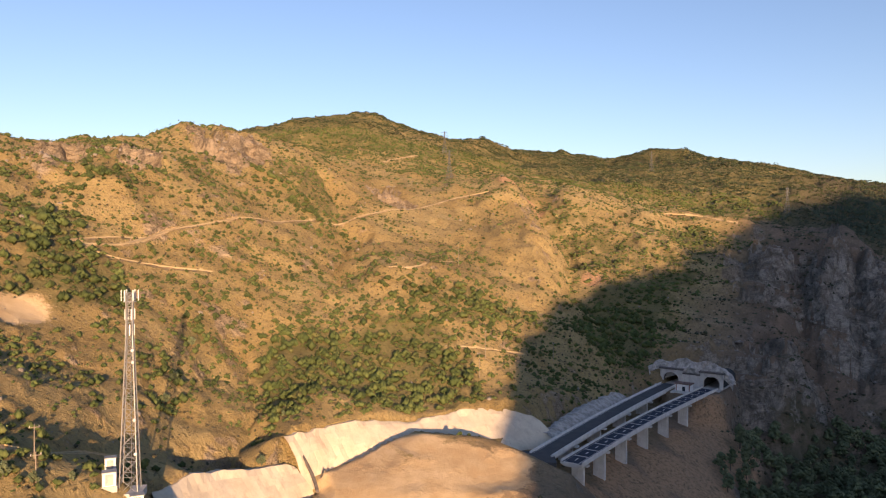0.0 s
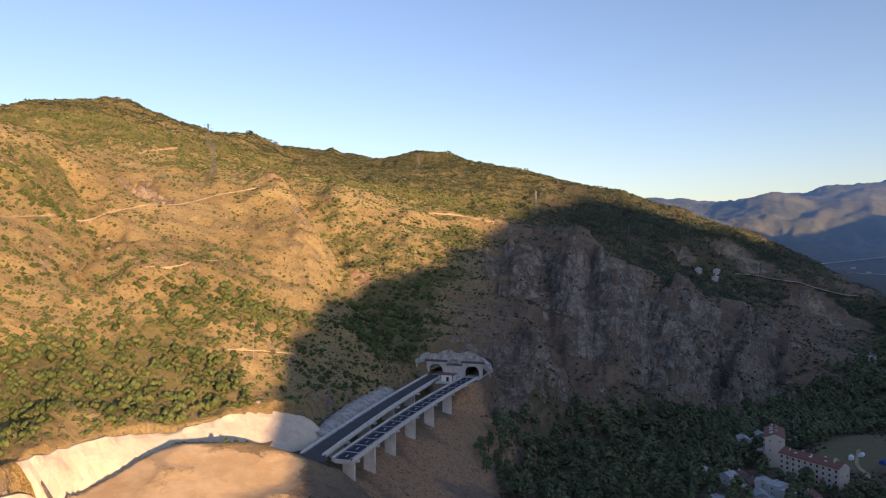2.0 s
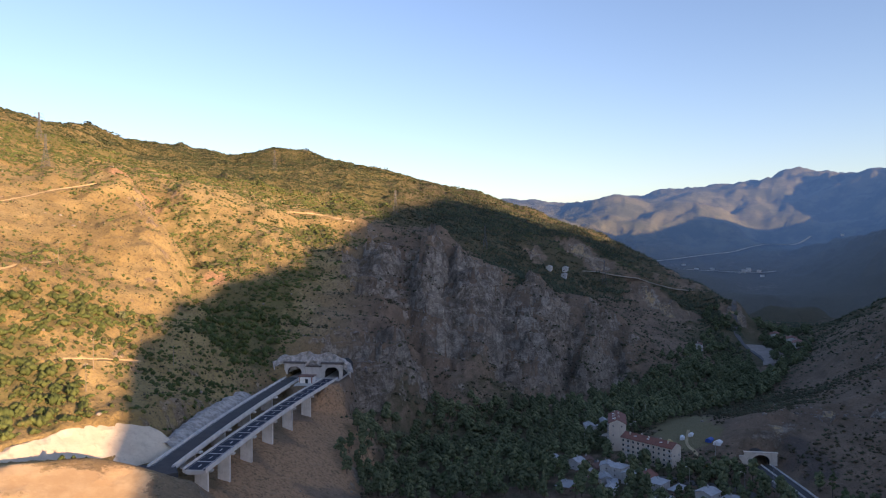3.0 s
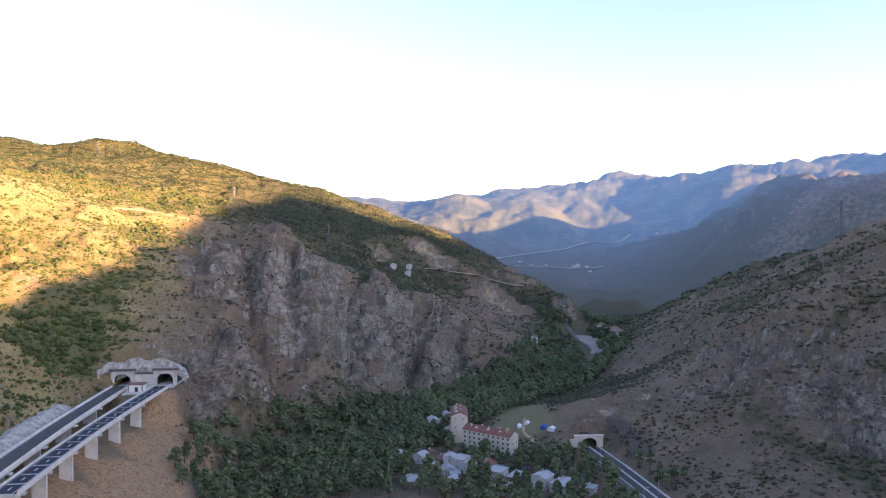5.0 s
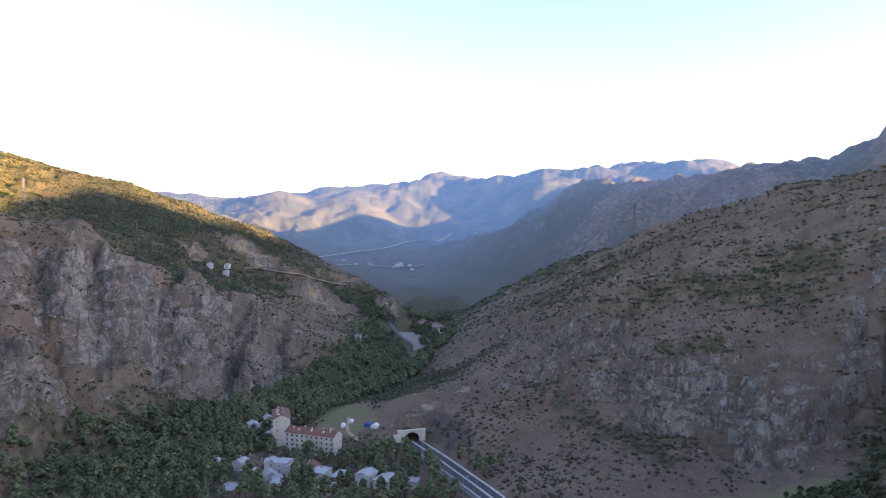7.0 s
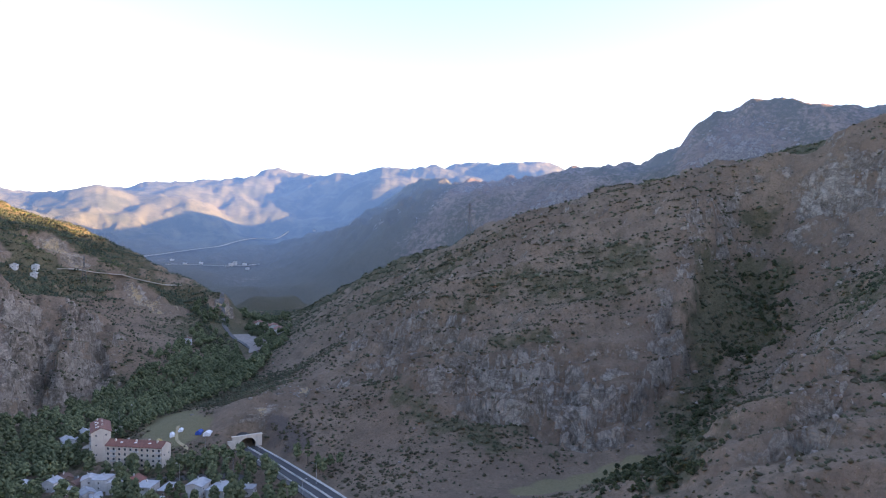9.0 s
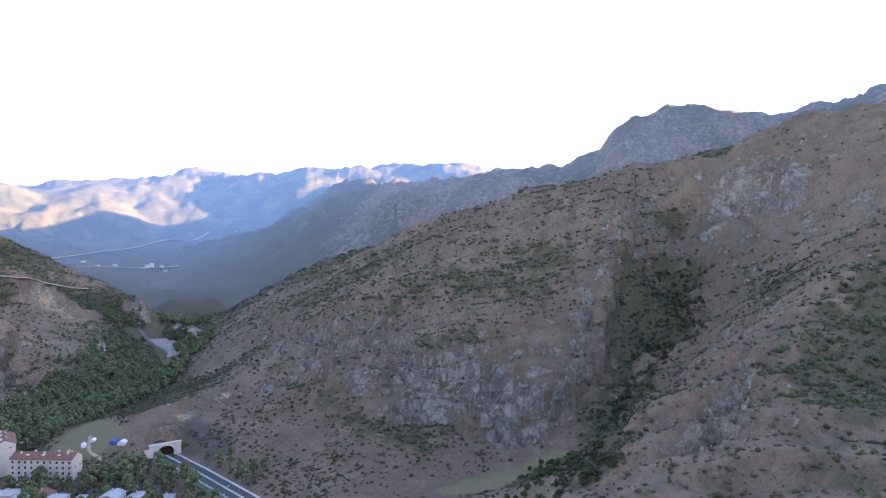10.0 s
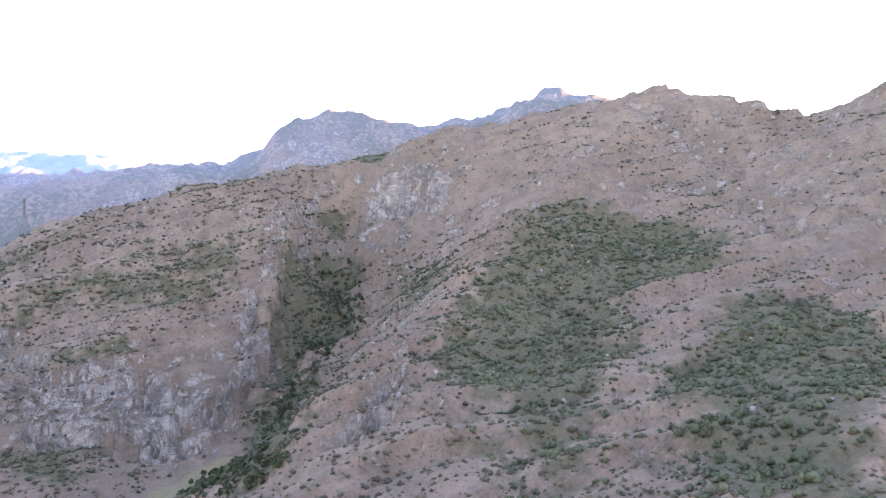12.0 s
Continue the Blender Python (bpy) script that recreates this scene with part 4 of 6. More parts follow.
PYLON_STEEL = surface("pylon_steel", (0.15, 0.155, 0.155), (0.11, 0.11, 0.11), 1.0, 0.6, 0.05, metal=0.2)
POLE_WOOD = surface("pole_wood", (0.32, 0.27, 0.21), (0.22, 0.18, 0.14), 1.2, 0.85, 0.2)
PLASTER = surface("cream_plaster", (0.70, 0.62, 0.52), (0.62, 0.54, 0.45), 0.3, 0.9, 0.1, stain=(0.46, 0.40, 0.33))
WHITE_PLASTER = surface("white_plaster", (0.62, 0.61, 0.59), (0.50, 0.49, 0.47), 0.4, 0.9, 0.1, stain=(0.42, 0.40, 0.37))
BROWN_PLASTER = surface("brown_plaster", (0.32, 0.23, 0.18), (0.24, 0.17, 0.13), 0.4, 0.9, 0.1)
RED_TILE = surface("red_roof_tile", (0.31, 0.13, 0.095), (0.22, 0.095, 0.07), 0.6, 0.85, 0.6, vary=0.2)
BROWN_TILE = surface("brown_roof_tile", (0.22, 0.12, 0.09), (0.16, 0.09, 0.07), 0.6, 0.85, 0.6)
SHEET_ROOF = surface("pale_sheet_roof", (0.46, 0.465, 0.475), (0.34, 0.345, 0.355), 0.4, 0.5, 0.1, metal=0.1)
GREY_ROOF = surface("grey_sheet_roof", (0.36, 0.37, 0.38), (0.28, 0.28, 0.29), 0.4, 0.6, 0.2)
WINDOW_DARK = surface("dark_window_glass", (0.03, 0.034, 0.04), (0.05, 0.055, 0.06), 0.6, 0.15, 0.02)
BLUE_TARP = surface("blue_tarpaulin", (0.03, 0.10, 0.42), (0.02, 0.07, 0.30), 0.8, 0.6, 0.4)
WHITE_TARP = surface("white_tarpaulin", (0.80, 0.80, 0.80), (0.70, 0.71, 0.72), 0.8, 0.6, 0.4)
YELLOW_TARP = surface("yellow_tarpaulin", (0.65, 0.50, 0.22), (0.5, 0.38, 0.17), 0.8, 0.6, 0.4)
DUST = surface("track_dust", (0.46, 0.36, 0.205), (0.37, 0.28, 0.155), 0.25, 0.95, 0.4)
YARD_GRAVEL = surface("yard_gravel", (0.33, 0.285, 0.25), (0.25, 0.215, 0.19), 0.2, 0.95, 0.4)
PALE_DUST = surface("pale_gravel", (0.52, 0.47, 0.40), (0.42, 0.38, 0.32), 0.2, 0.95, 0.4)
DARK_LINING = surface("dark_lining", (0.05, 0.048, 0.045), (0.03, 0.03, 0.03), 0.3, 0.95, 0.2)
BARK = surface("bark", (0.13, 0.10, 0.075), (0.08, 0.065, 0.05), 2.0, 0.95, 0.5)
HOLLOW_LEAF = leaf_material("hollow_leaves", (0.06, 0.072, 0.04), (0.125, 0.14, 0.073))
# hill forest leaves made darker, the valley's shade put into their colour
SHADED_PINE = leaf_material("shaded_forest_leaves", (0.05, 0.066, 0.042), (0.095, 0.115, 0.066))
EAST_LEAF = leaf_material("grey_scrub_leaves", (0.075, 0.084, 0.05), (0.13, 0.14, 0.082))
SCRUB_LEAF = leaf_material("scrub_leaves", (0.062, 0.09, 0.029), (0.14, 0.172, 0.055), (0.165, 0.15, 0.058))
DRY_LEAF = leaf_material("thorn_leaves", (0.075, 0.07, 0.042), (0.14, 0.12, 0.075))
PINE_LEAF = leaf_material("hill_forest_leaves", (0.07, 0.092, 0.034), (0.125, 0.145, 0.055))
TREE_LEAF = leaf_material("tree_leaves", (0.10, 0.126, 0.068), (0.205, 0.238, 0.122))
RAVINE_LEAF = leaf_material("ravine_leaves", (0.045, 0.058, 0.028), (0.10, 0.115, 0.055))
LIGHT_LEAF = leaf_material("poplar_leaves", (0.07, 0.10, 0.045), (0.15, 0.185, 0.08))


def finish(bm, name, mat):
    me = bpy.data.meshes.new(name)
    bm.normal_update()
    bm.to_mesh(me)
    bm.free()
    me.materials.append(mat)
    return me


def part(name, bm, mat, parent, label=""):
    ob = new(name, bm if isinstance(bm, bpy.types.Mesh) else finish(bm, name, mat))
    ob.parent = parent
    return tagged(ob, label)


def put(name, me, parent, m):
    """One more piece that shares the mesh me, at the pose m under parent."""
    ob = new(name, me)
    ob.parent = parent
    ob.matrix_basis = m
    return ob


def thing(name, m, label, category, group="", kind=""):
    ob = new(name)
    ob.matrix_basis = m
    return tagged(ob, label, category, group, kind)


def boxes(*items, bevel=0.0):
    """A bmesh of boxes, each (cx, cy, cz, sx, sy, sz)."""
    bm = bmesh.new()
    for cx, cy, cz, sx, sy, sz in items:
        bmesh.ops.create_cube(bm, size=1, matrix=Matrix.Translation((cx, cy, cz)) @ Matrix.Diagonal((sx, sy, sz, 1)))
    if bevel:
        bmesh.ops.bevel(bm, geom=bm.edges[:], offset=bevel, segments=1, affect="EDGES")
    return bm


def beam_pose(a, b):
    """The pose that lays a bar of length 1 along z from a to b."""
    a, b = Vector(a), Vector(b)
    q = (b - a).to_track_quat("Z", "Y")
    return Matrix.LocRotScale(a, q, (1, 1, (b - a).length))


def bar_mesh(name, width, mat, sides=4, top=1.0):
    bm = bmesh.new()
    bmesh.ops.create_cone(bm, cap_ends=True, segments=sides, radius1=width / 2, radius2=width / 2 * top, depth=1, matrix=Matrix.Translation((0, 0, 0.5)))
    return finish(bm, name, mat)


def sweep(path, profile, closed=True):
    """A bmesh of the profile [(side, up)] drawn along the path [(x, y, z)]; side points to the right of the way."""
    bm = bmesh.new()
    rows = []
    for i, q in enumerate(path):
        a, b = path[max(i - 1, 0)], path[min(i + 1, len(path) - 1)]
        d = Vector((b[0] - a[0], b[1] - a[1], 0)).normalized()
        right = Vector((d.y, -d.x, 0))
        prof = profile(i) if callable(profile) else profile
        rows.append([bm.verts.new(Vector(q) + right * s + Vector((0, 0, u))) for s, u in prof])
    k = len(rows[0])
    for ra, rb in zip(rows, rows[1:]):
        for j in range(k if closed else k - 1):
            bm.faces.new((ra[j], ra[(j + 1) % k], rb[(j + 1) % k], rb[j]))
    if closed:
        bm.faces.new(rows[0])
        bm.faces.new(rows[-1][::-1])
    bmesh.ops.recalc_face_normals(bm, faces=bm.faces)
    return bm


def rect(s0, s1, u0, u1):
    return [(s0, u0), (s1, u0), (s1, u1), (s0, u1)]


def smooth_path(points, step):
    """A soft curve through the points, in steps of about that many metres."""
    pts = [Vector(q) for q in points]
    pts = [pts[0] * 2 - pts[1]] + pts + [pts[-1] * 2 - pts[-2]]
    out = []
    for p0, p1, p2, p3 in zip(pts, pts[1:], pts[2:], pts[3:]):
        k = max(1, int((p2 - p1).length / step))
        for i in range(k):
            t = i / k
            out.append(0.5 * (2 * p1 + (p2 - p0) * t + (2 * p0 - 5 * p1 + 4 * p2 - p3) * t * t + (3 * p1 - p0 - 3 * p2 + p3) * t ** 3))
    return out + [pts[-2]]


# ---- dirt tracks and far roads, laid on the slopes ----
def track(points, width, mat, label, name="dirt_track", lift=0.8, step=4, even=0):
    path = smooth_path([(x, y, 0) for x, y in points], step)
    xy = np.array([(q.x, q.y) for q in path])
    d = np.gradient(xy, axis=0)
    d /= np.linalg.norm(d, axis=1)[:, None]
    side = np.stack([d[:, 1], -d[:, 0]], 1)
    jitter = 1 + fbm(xy[:, 0], xy[:, 1], 14, 2, 77) * 0.5
    wl = xy - side * (width / 2 * jitter)[:, None]
    wr = xy + side * (width / 2 * jitter)[:, None]
    zl, zr = land(wl[:, 0], wl[:, 1])[0] + lift, land(wr[:, 0], wr[:, 1])[0] + lift
    zm = land(xy[:, 0], xy[:, 1])[0] + lift
    for _ in range(even):
        zm[1:-1] = (zm[:-2] + 2 * zm[1:-1] + zm[2:]) / 4
        zl, zr = zm, zm
    bm = bmesh.new()
    rows = []
    for i in range(len(xy)):
        rows.append([bm.verts.new(v) for v in ((*wl[i], zl[i] - 1.0), (*wl[i], zl[i]), (*xy[i], max(zm[i], (zl[i] + zr[i]) / 2)), (*wr[i], zr[i]), (*wr[i], zr[i] - 1.0))])
    for ra, rb in zip(rows, rows[1:]):
        for j in range(4):
            bm.faces.new((ra[j], rb[j], rb[j + 1], ra[j + 1]))
    bmesh.ops.recalc_face_normals(bm, faces=bm.faces)
    return tagged(new(name, finish(bm, name, mat)), label, "track", kind="structure")


TRACK = "narrow bare dirt track cut across the dry scrub hillside"
for line, wide in HILL_TRACKS:
    track(line, wide * 0.85, DUST, TRACK, lift=0.45, step=3)
track([(681, 777), (714, 746), (745, 724), (773, 703), (800, 680)], 5.0, PALE_DUST, TRACK, even=6)
track([(640, 452), (680, 470), (712, 493), (742, 535), (768, 578), (800, 612), (850, 650)], 6.0, WORN_ASPHALT, "worn valley road beside the river wood", "road")
track([(724, 498), (742, 516), (759, 538), (774, 564)], 25.0, YARD_GRAVEL, "pale gravel yard beside the valley road", "yard", 0.6)
track([(1790, 1680), (1886, 1660), (2015, 1640), (2162, 1640), (2333, 1640), (2468, 1640), (2600, 1646)], 9.0, PALE_DUST, "far pale road across the valley slope", "road", 7.0, 9, 60)
track([(1723, 1524), (1809, 1500), (1841, 1429), (1902, 1380), (1959, 1351)], 7.0, PALE_DUST, "far pale road on the valley floor", "road", 4.0, 9, 30)

# ---- the new highway: bench, two viaducts, two tunnel portals ----
ROAD_Z = 60.0


def hw(a, s, z=0.0):
    """Highway frame: a along the way to the tunnels, s to its right."""
    return (0.604 * a + 0.797 * s, 0.797 * a - 0.604 * s, z)


def right_axis(a):
    return -131.0 - 3.0 * math.sin(math.pi * min(max((a - 250) / 200, 0), 1))


def left_axis(a):
    t = min(max((a - 262) / 188, 0), 1)
    return -146.7 - 9.5 * t - 2.0 * math.sin(math.pi * t)


def right_line(a0, a1, z, step=4.0):
    k = max(1, round((a1 - a0) / step))
    return [hw(a, right_axis(a), z) for a in (a0 + (a1 - a0) * i / k for i in range(k + 1))]


def left_line(a0, a1, z, step=4.0):
    k = max(1, round((a1 - a0) / step))
    return [hw(a, left_axis(a), z) for a in (a0 + (a1 - a0) * i / k for i in range(k + 1))]


def right_viaduct():
    via = thing("viaduct", pose(0, 0, 0), "pale concrete viaduct with dark unfinished deck on blade piers", "bridge", "highway viaducts")
    a0, a1 = 261.0, 449.0
    line = right_line(a0, a1, ROAD_Z)
    part("deck", sweep(line, [(-4.7, -0.9), (-3.0, -1.7), (3.0, -1.7), (4.8, -0.9), (4.8, -0.05), (-4.7, -0.05)]), CONCRETE, via)
    part("parapet", sweep(line, [(4.55, -0.9), (5.0, -0.9), (4.95, 1.0), (4.6, 1.0)]), NEW_CONCRETE, via, "pale concrete edge parapet")
    part("parapet", sweep(line, [(-4.85, -0.8), (-4.4, -0.8), (-4.45, 0.9), (-4.8, 0.9)]), NEW_CONCRETE, via, "pale concrete edge parapet")
    a = a0 + 1
    while a < a1 - 8:
        b = min(a + 9.6, a1 - 1)
        part("deck_panel", sweep(right_line(a, b, ROAD_Z), rect(-3.4, 2.6, -0.04, 0.03)), MEMBRANE, via, "dark sheet-covered deck bay")
        # narrow dark strip just inside each parapet
        part("edge_panel", sweep(right_line(a - 0.6, b + 1.0, ROAD_Z), rect(3.1, 4.2, -0.04, 0.03)), MEMBRANE, via, "dark strip along the deck edge")
        part("edge_panel", sweep(right_line(a - 0.6, b + 1.0, ROAD_Z), rect(-4.2, -3.7, -0.04, 0.03)), MEMBRANE, via, "dark strip along the deck edge")
        m = (a + b) / 2
        part("lane_mark", sweep(right_line(m - 1.6, m + 1.6, ROAD_Z), rect(-0.45, 0.0, 0.02, 0.05)), PAINT_LINE, via, "short pale lane mark")
        a = b + 1.3
    for a in (268, 291, 317, 345, 374, 404, 434):
        x, y, _ = hw(a, right_axis(a))
        g = min(height(*hw(a, right_axis(a) + 4)[:2]), height(x, y))
        me = boxes((0, 0, (g - 2 + ROAD_Z - 2.6) / 2, 1.3, 5.6, ROAD_Z - 2.6 - g + 2), bevel=0.12)
        pier = part("pier", me, NEW_CONCRETE, via, "pale concrete blade pier")
        pier.matrix_basis = pose(x, y, 0, 0, 0, math.degrees(math.atan2(0.797, 0.604)))
        cap = part("pier_cap", boxes((0, 0, ROAD_Z - 2.15, 2.0, 9.6, 0.95), bevel=0.15), NEW_CONCRETE, via)
        cap.matrix_basis = pier.matrix_basis
    return via


def left_viaduct():
    via = thing("viaduct", pose(0, 0, 0), "concrete viaduct with finished black asphalt carriageway", "bridge", "highway viaducts")
    line = left_line(263, 449, ROAD_Z)
    part("deck", sweep(line, [(-5.2, -1.6), (5.2, -1.6), (5.3, -0.05), (-5.3, -0.05)]), CONCRETE, via)
    part("carriageway", sweep(line, rect(-4.5, 4.4, -0.05, 0.03)), ASPHALT, via, "smooth black asphalt carriageway")
    part("parapet", sweep(line, [(4.6, -0.8), (5.5, -0.8), (5.4, 1.0), (4.8, 1.0)]), NEW_CONCRETE, via, "pale concrete edge parapet")
    part("parapet", sweep(line, [(-5.6, -0.8), (-4.6, -0.8), (-4.8, 0.9), (-5.4, 0.9)]), NEW_CONCRETE, via, "pale concrete edge parapet")
    for a in (290, 326, 362, 398):
        x, y, _ = hw(a, left_axis(a))
        g = height(x, y)
        pier = part("pier", boxes((0, 0, (g - 2 + ROAD_Z - 1.5) / 2, 1.3, 7.0, ROAD_Z - 1.5 - g + 2), bevel=0.1), NEW_CONCRETE, via)
        pier.matrix_basis = pose(x, y, 0, 0, 0, math.degrees(math.atan2(0.797, 0.604)))
        nose = part("pier_cap", boxes((0, 0, ROAD_Z - 1.9, 2.2, 13.0, 0.9), bevel=0.15), NEW_CONCRETE, via)
        nose.matrix_basis = pier.matrix_basis
    for off in (-4.0, 3.9):
        part("edge_line", sweep(left_line(264, 448, ROAD_Z), rect(off - 0.1, off + 0.1, 0.025, 0.04)), PAINT_LINE, via, "thin white edge line")
    return via


def arch_profile(half, spring, rise, segments=14):
    pts = [(-half, 0.0), (-half, spring)]
    pts += [(-half * math.cos(math.pi * i / segments), spring + rise * math.sin(math.pi * i / segments)) for i in range(1, segments)]
    return pts + [(half, spring), (half, 0.0)]


def arched_wall(width, top, half, spring, rise, thick):
    """A wall across x with an arched way through it along y, from y 0 to thick."""
    bm = bmesh.new()
    arch = arch_profile(half, spring, rise)
    n = len(arch)
    outer = []
    for i, (x, z) in enumerate(arch):
        if i == 0:
            outer.append((-width / 2, 0.0))
        elif i == n - 1:
            outer.append((width / 2, 0.0))
        else:
            t = (i - 1) / (n - 3)
            outer.append((-width / 2 + width * t, top))
    loops = [[bm.verts.new((x, y, z)) for x, z in ring] for ring in (arch, outer) for y in (0.0, thick)]
    af, ab, of, ob = loops
    for i in range(n - 1):
        bm.faces.new((af[i], af[i + 1], of[i + 1], of[i]))
        bm.faces.new((ab[i], ob[i], ob[i + 1], ab[i + 1]))
        bm.faces.new((af[i], ab[i], ab[i + 1], af[i + 1]))
        bm.faces.new((of[i], of[i + 1], ob[i + 1], ob[i]))
    bm.faces.new((af[0], of[0], ob[0], ab[0]))
    bm.faces.new((af[-1], ab[-1], ob[-1], of[-1]))
    bmesh.ops.recalc_face_normals(bm, faces=bm.faces)
    return bm


def vault(half, spring, rise, y0, y1, thick):
    """A lined tunnel tube along y."""
    inner, outer = arch_profile(half, spring, rise), arch_profile(half + thick, spring, rise + thick)
    ring = inner + outer[::-1]
    bm = bmesh.new()
    rows = [[bm.verts.new((x, y, z)) for x, z in ring] for y in (y0, y1)]
    k = len(ring)
    for j in range(k):
        bm.faces.new((rows[0][j], rows[0][(j + 1) % k], rows[1][(j + 1) % k], rows[1][j]))
    bmesh.ops.recalc_face_normals(bm, faces=bm.faces)
    return bm


HW_TURN = math.degrees(math.atan2(-0.604, 0.797))   # turns +y to the way towards the tunnels


def portal(name, m, wall_mat, width, top, half, spring, rise, label, group, coping=True):
    p = thing(name, m, label, "tunnel portal", group)
    part("headwall", arched_wall(width, top, half, spring, rise, 1.6), wall_mat, p)
    part("lining", vault(half, spring, rise, 1.6, 34.0, 0.5), DARK_LINING, p, "dark tunnel lining")
    part("arch_ring", arched_wall(half * 2 + 1.6, spring + rise + 0.7, half - 0.02, spring, rise, 0.5).copy(), wall_mat, p).location = (0, -0.35, 0)
    if coping:
        part("coping", boxes((0, 0.6, top + 0.55, width + 1.2, 2.8, 1.1), bevel=0.1), DARK_STONE, p, "dark coping along the wall top")
    return p


A_END = 450.0
for s in (left_axis(449) + 0.2, right_axis(449) + 0.6):
    portal("tunnel_portal", pose(*hw(A_END, s, ROAD_Z - 0.1), 0, 0, HW_TURN), CONCRETE, 14.0, 9.2, 5.0, 3.2, 4.3,
           "grey concrete tunnel portal with dark coping and arched mouth", "highway tunnel portals")
gap = (left_axis(449) + right_axis(449)) / 2 + 0.4
link = thing("retaining_wall", pose(*hw(A_END + 1.5, gap, ROAD_Z - 0.1), 0, 0, HW_TURN), "grey concrete wall between two tunnel portals", "wall")
part("wall_panel", boxes((0, 0.6, 3.4, 11.5, 1.0, 6.8)), CONCRETE, link)
part("coping", boxes((0, 0.5, 7.2, 11.5, 1.8, 0.8), bevel=0.08), DARK_STONE, link, "dark coping along the wall top")
apron = sweep([hw(443, gap + 0.0, ROAD_Z - 0.12), hw(A_END + 30, gap, ROAD_Z - 0.12)], rect(-21, 19.5, -6, 0.0))
tagged(new("road_apron", finish(apron, "road_apron", CONCRETE)), "concrete apron before the tunnel mouths", "pavement", kind="structure")

kiosk = thing("service_hut", pose(*hw(434, gap + 1.0, ROAD_Z - 0.1), 0, 0, HW_TURN), "white service hut with red trim and flat brown roof", "hut")
part("walls", boxes((0, 0, 2.1, 9.4, 5.4, 4.2), bevel=0.06), WHITE_PANEL, kiosk)
part("roof", boxes((0, 0, 4.4, 10.4, 6.6, 0.6), bevel=0.06), BROWN_TILE, kiosk, "flat brown roof slab")
part("door", boxes((0.6, -2.75, 1.4, 1.8, 0.12, 2.8)), WINDOW_DARK, kiosk, "dark doorway")
part("trim", boxes((-4.0, -2.74, 2.1, 0.6, 0.1, 3.9)), RED_TILE, kiosk, "red corner strip")
part("trim", boxes((4.0, -2.74, 2.1, 0.6, 0.1, 3.9)), RED_TILE, kiosk, "red corner strip")
part("platform", boxes((0, -1, -1.0, 12, 14, 2.1)), CONCRETE, kiosk)
right_viaduct()
left_viaduct()

# carriageways on the bench behind the viaducts
approach = [hw(264.5, -141, ROAD_Z), (30, 297, ROAD_Z), (14, 294, ROAD_Z)]
tagged(new("road", finish(sweep(approach, rect(-8, 8, -2, 0.02)), "road", ASPHALT)), "short asphalt approach before the viaducts", "road", kind="structure")
bench_path = smooth_path([(-50, 246, ROAD_Z), (-58, 200, ROAD_Z), (-66, 150, ROAD_Z), (-74, 90, ROAD_Z), (-95, 20, ROAD_Z)], 5)
tagged(new("road", finish(sweep(bench_path, rect(-6, 6, -1.2, 0.12)), "road", DUST)), "unpaved new highway on its earth bench", "road", kind="structure")


def rough_sheet(name, bottom, top, mat, label, category, rows=9, step=2.5, lump=0.9, thick=1.2):
    """A lumpy sprayed wall between a bottom line and a top line."""
    b = smooth_path(bottom, step)
    t = smooth_path(top, step)
    n = max(len(b), len(t))
    take = lambda line, f: line[min(int(f * (len(line) - 1)), len(line) - 2)].lerp(line[min(int(f * (len(line) - 1)) + 1, len(line) - 1)], f * (len(line) - 1) - min(int(f * (len(line) - 1)), len(line) - 2))
    bm = bmesh.new()
    grid = []
    for i in range(n):
        f = i / (n - 1)
        lo, hi = take(b, f), take(t, f)
        out = Vector((lo.x - hi.x, lo.y - hi.y, 0))
        out = out.normalized() if out.length > 0.01 else Vector((0, -1, 0))
        col = []
        for j in range(rows):
            g = j / (rows - 1)
            q = lo.lerp(hi, g)
            bulge = math.sin(math.pi * g) * 1.2 + (noise.noise(q * 0.16) + 0.5 * noise.noise(q * 0.5)) * lump
            q = q + out * bulge + Vector((0, 0, (noise.noise(q * 0.22 + Vector((9, 3, 1))) * 1.4 if j == rows - 1 else 0)))
            col.append(bm.verts.new(q))
        back = col[-1].co - out * thick * 3 + Vector((0, 0, -0.5))
        col.append(bm.verts.new(back))
        grid.append(col)
    for ca, cb in zip(grid, grid[1:]):
        for j in range(rows):
            bm.faces.new((ca[j], cb[j], cb[j + 1], ca[j + 1]))
    bmesh.ops.recalc_face_normals(bm, faces=bm.faces)
    ob = thing(name, pose(0, 0, 0), label, category)
    part("face", bm, mat, ob)
    return ob


CUT_TOP = [tuple(map(float, q)) for q in LANDFORMS["cut_top"]]
rough_sheet("slope_wall", [(q[0], q[1], q[2] - 3) for q in UPPER_FOOT], UPPER_HEAD, SHOTCRETE, "cream sprayed concrete facing on the road cutting", "retaining wall")
rough_sheet("slope_wall", LOWER_FOOT, LOWER_HEAD, SHOTCRETE, "cream sprayed concrete facing on the lower bank", "retaining wall")
gutter = thing("drain_channel", pose(0, 0, 0), "dark drain running down the sprayed slope", "drain")
part("channel", sweep(smooth_path([(-58, 263, 76), (-52, 260, 70), (-47.5, 256, 64), (-45, 252, 60)], 2), rect(-0.5, 0.5, 0.3, 1.5)), DARK_STONE, gutter)
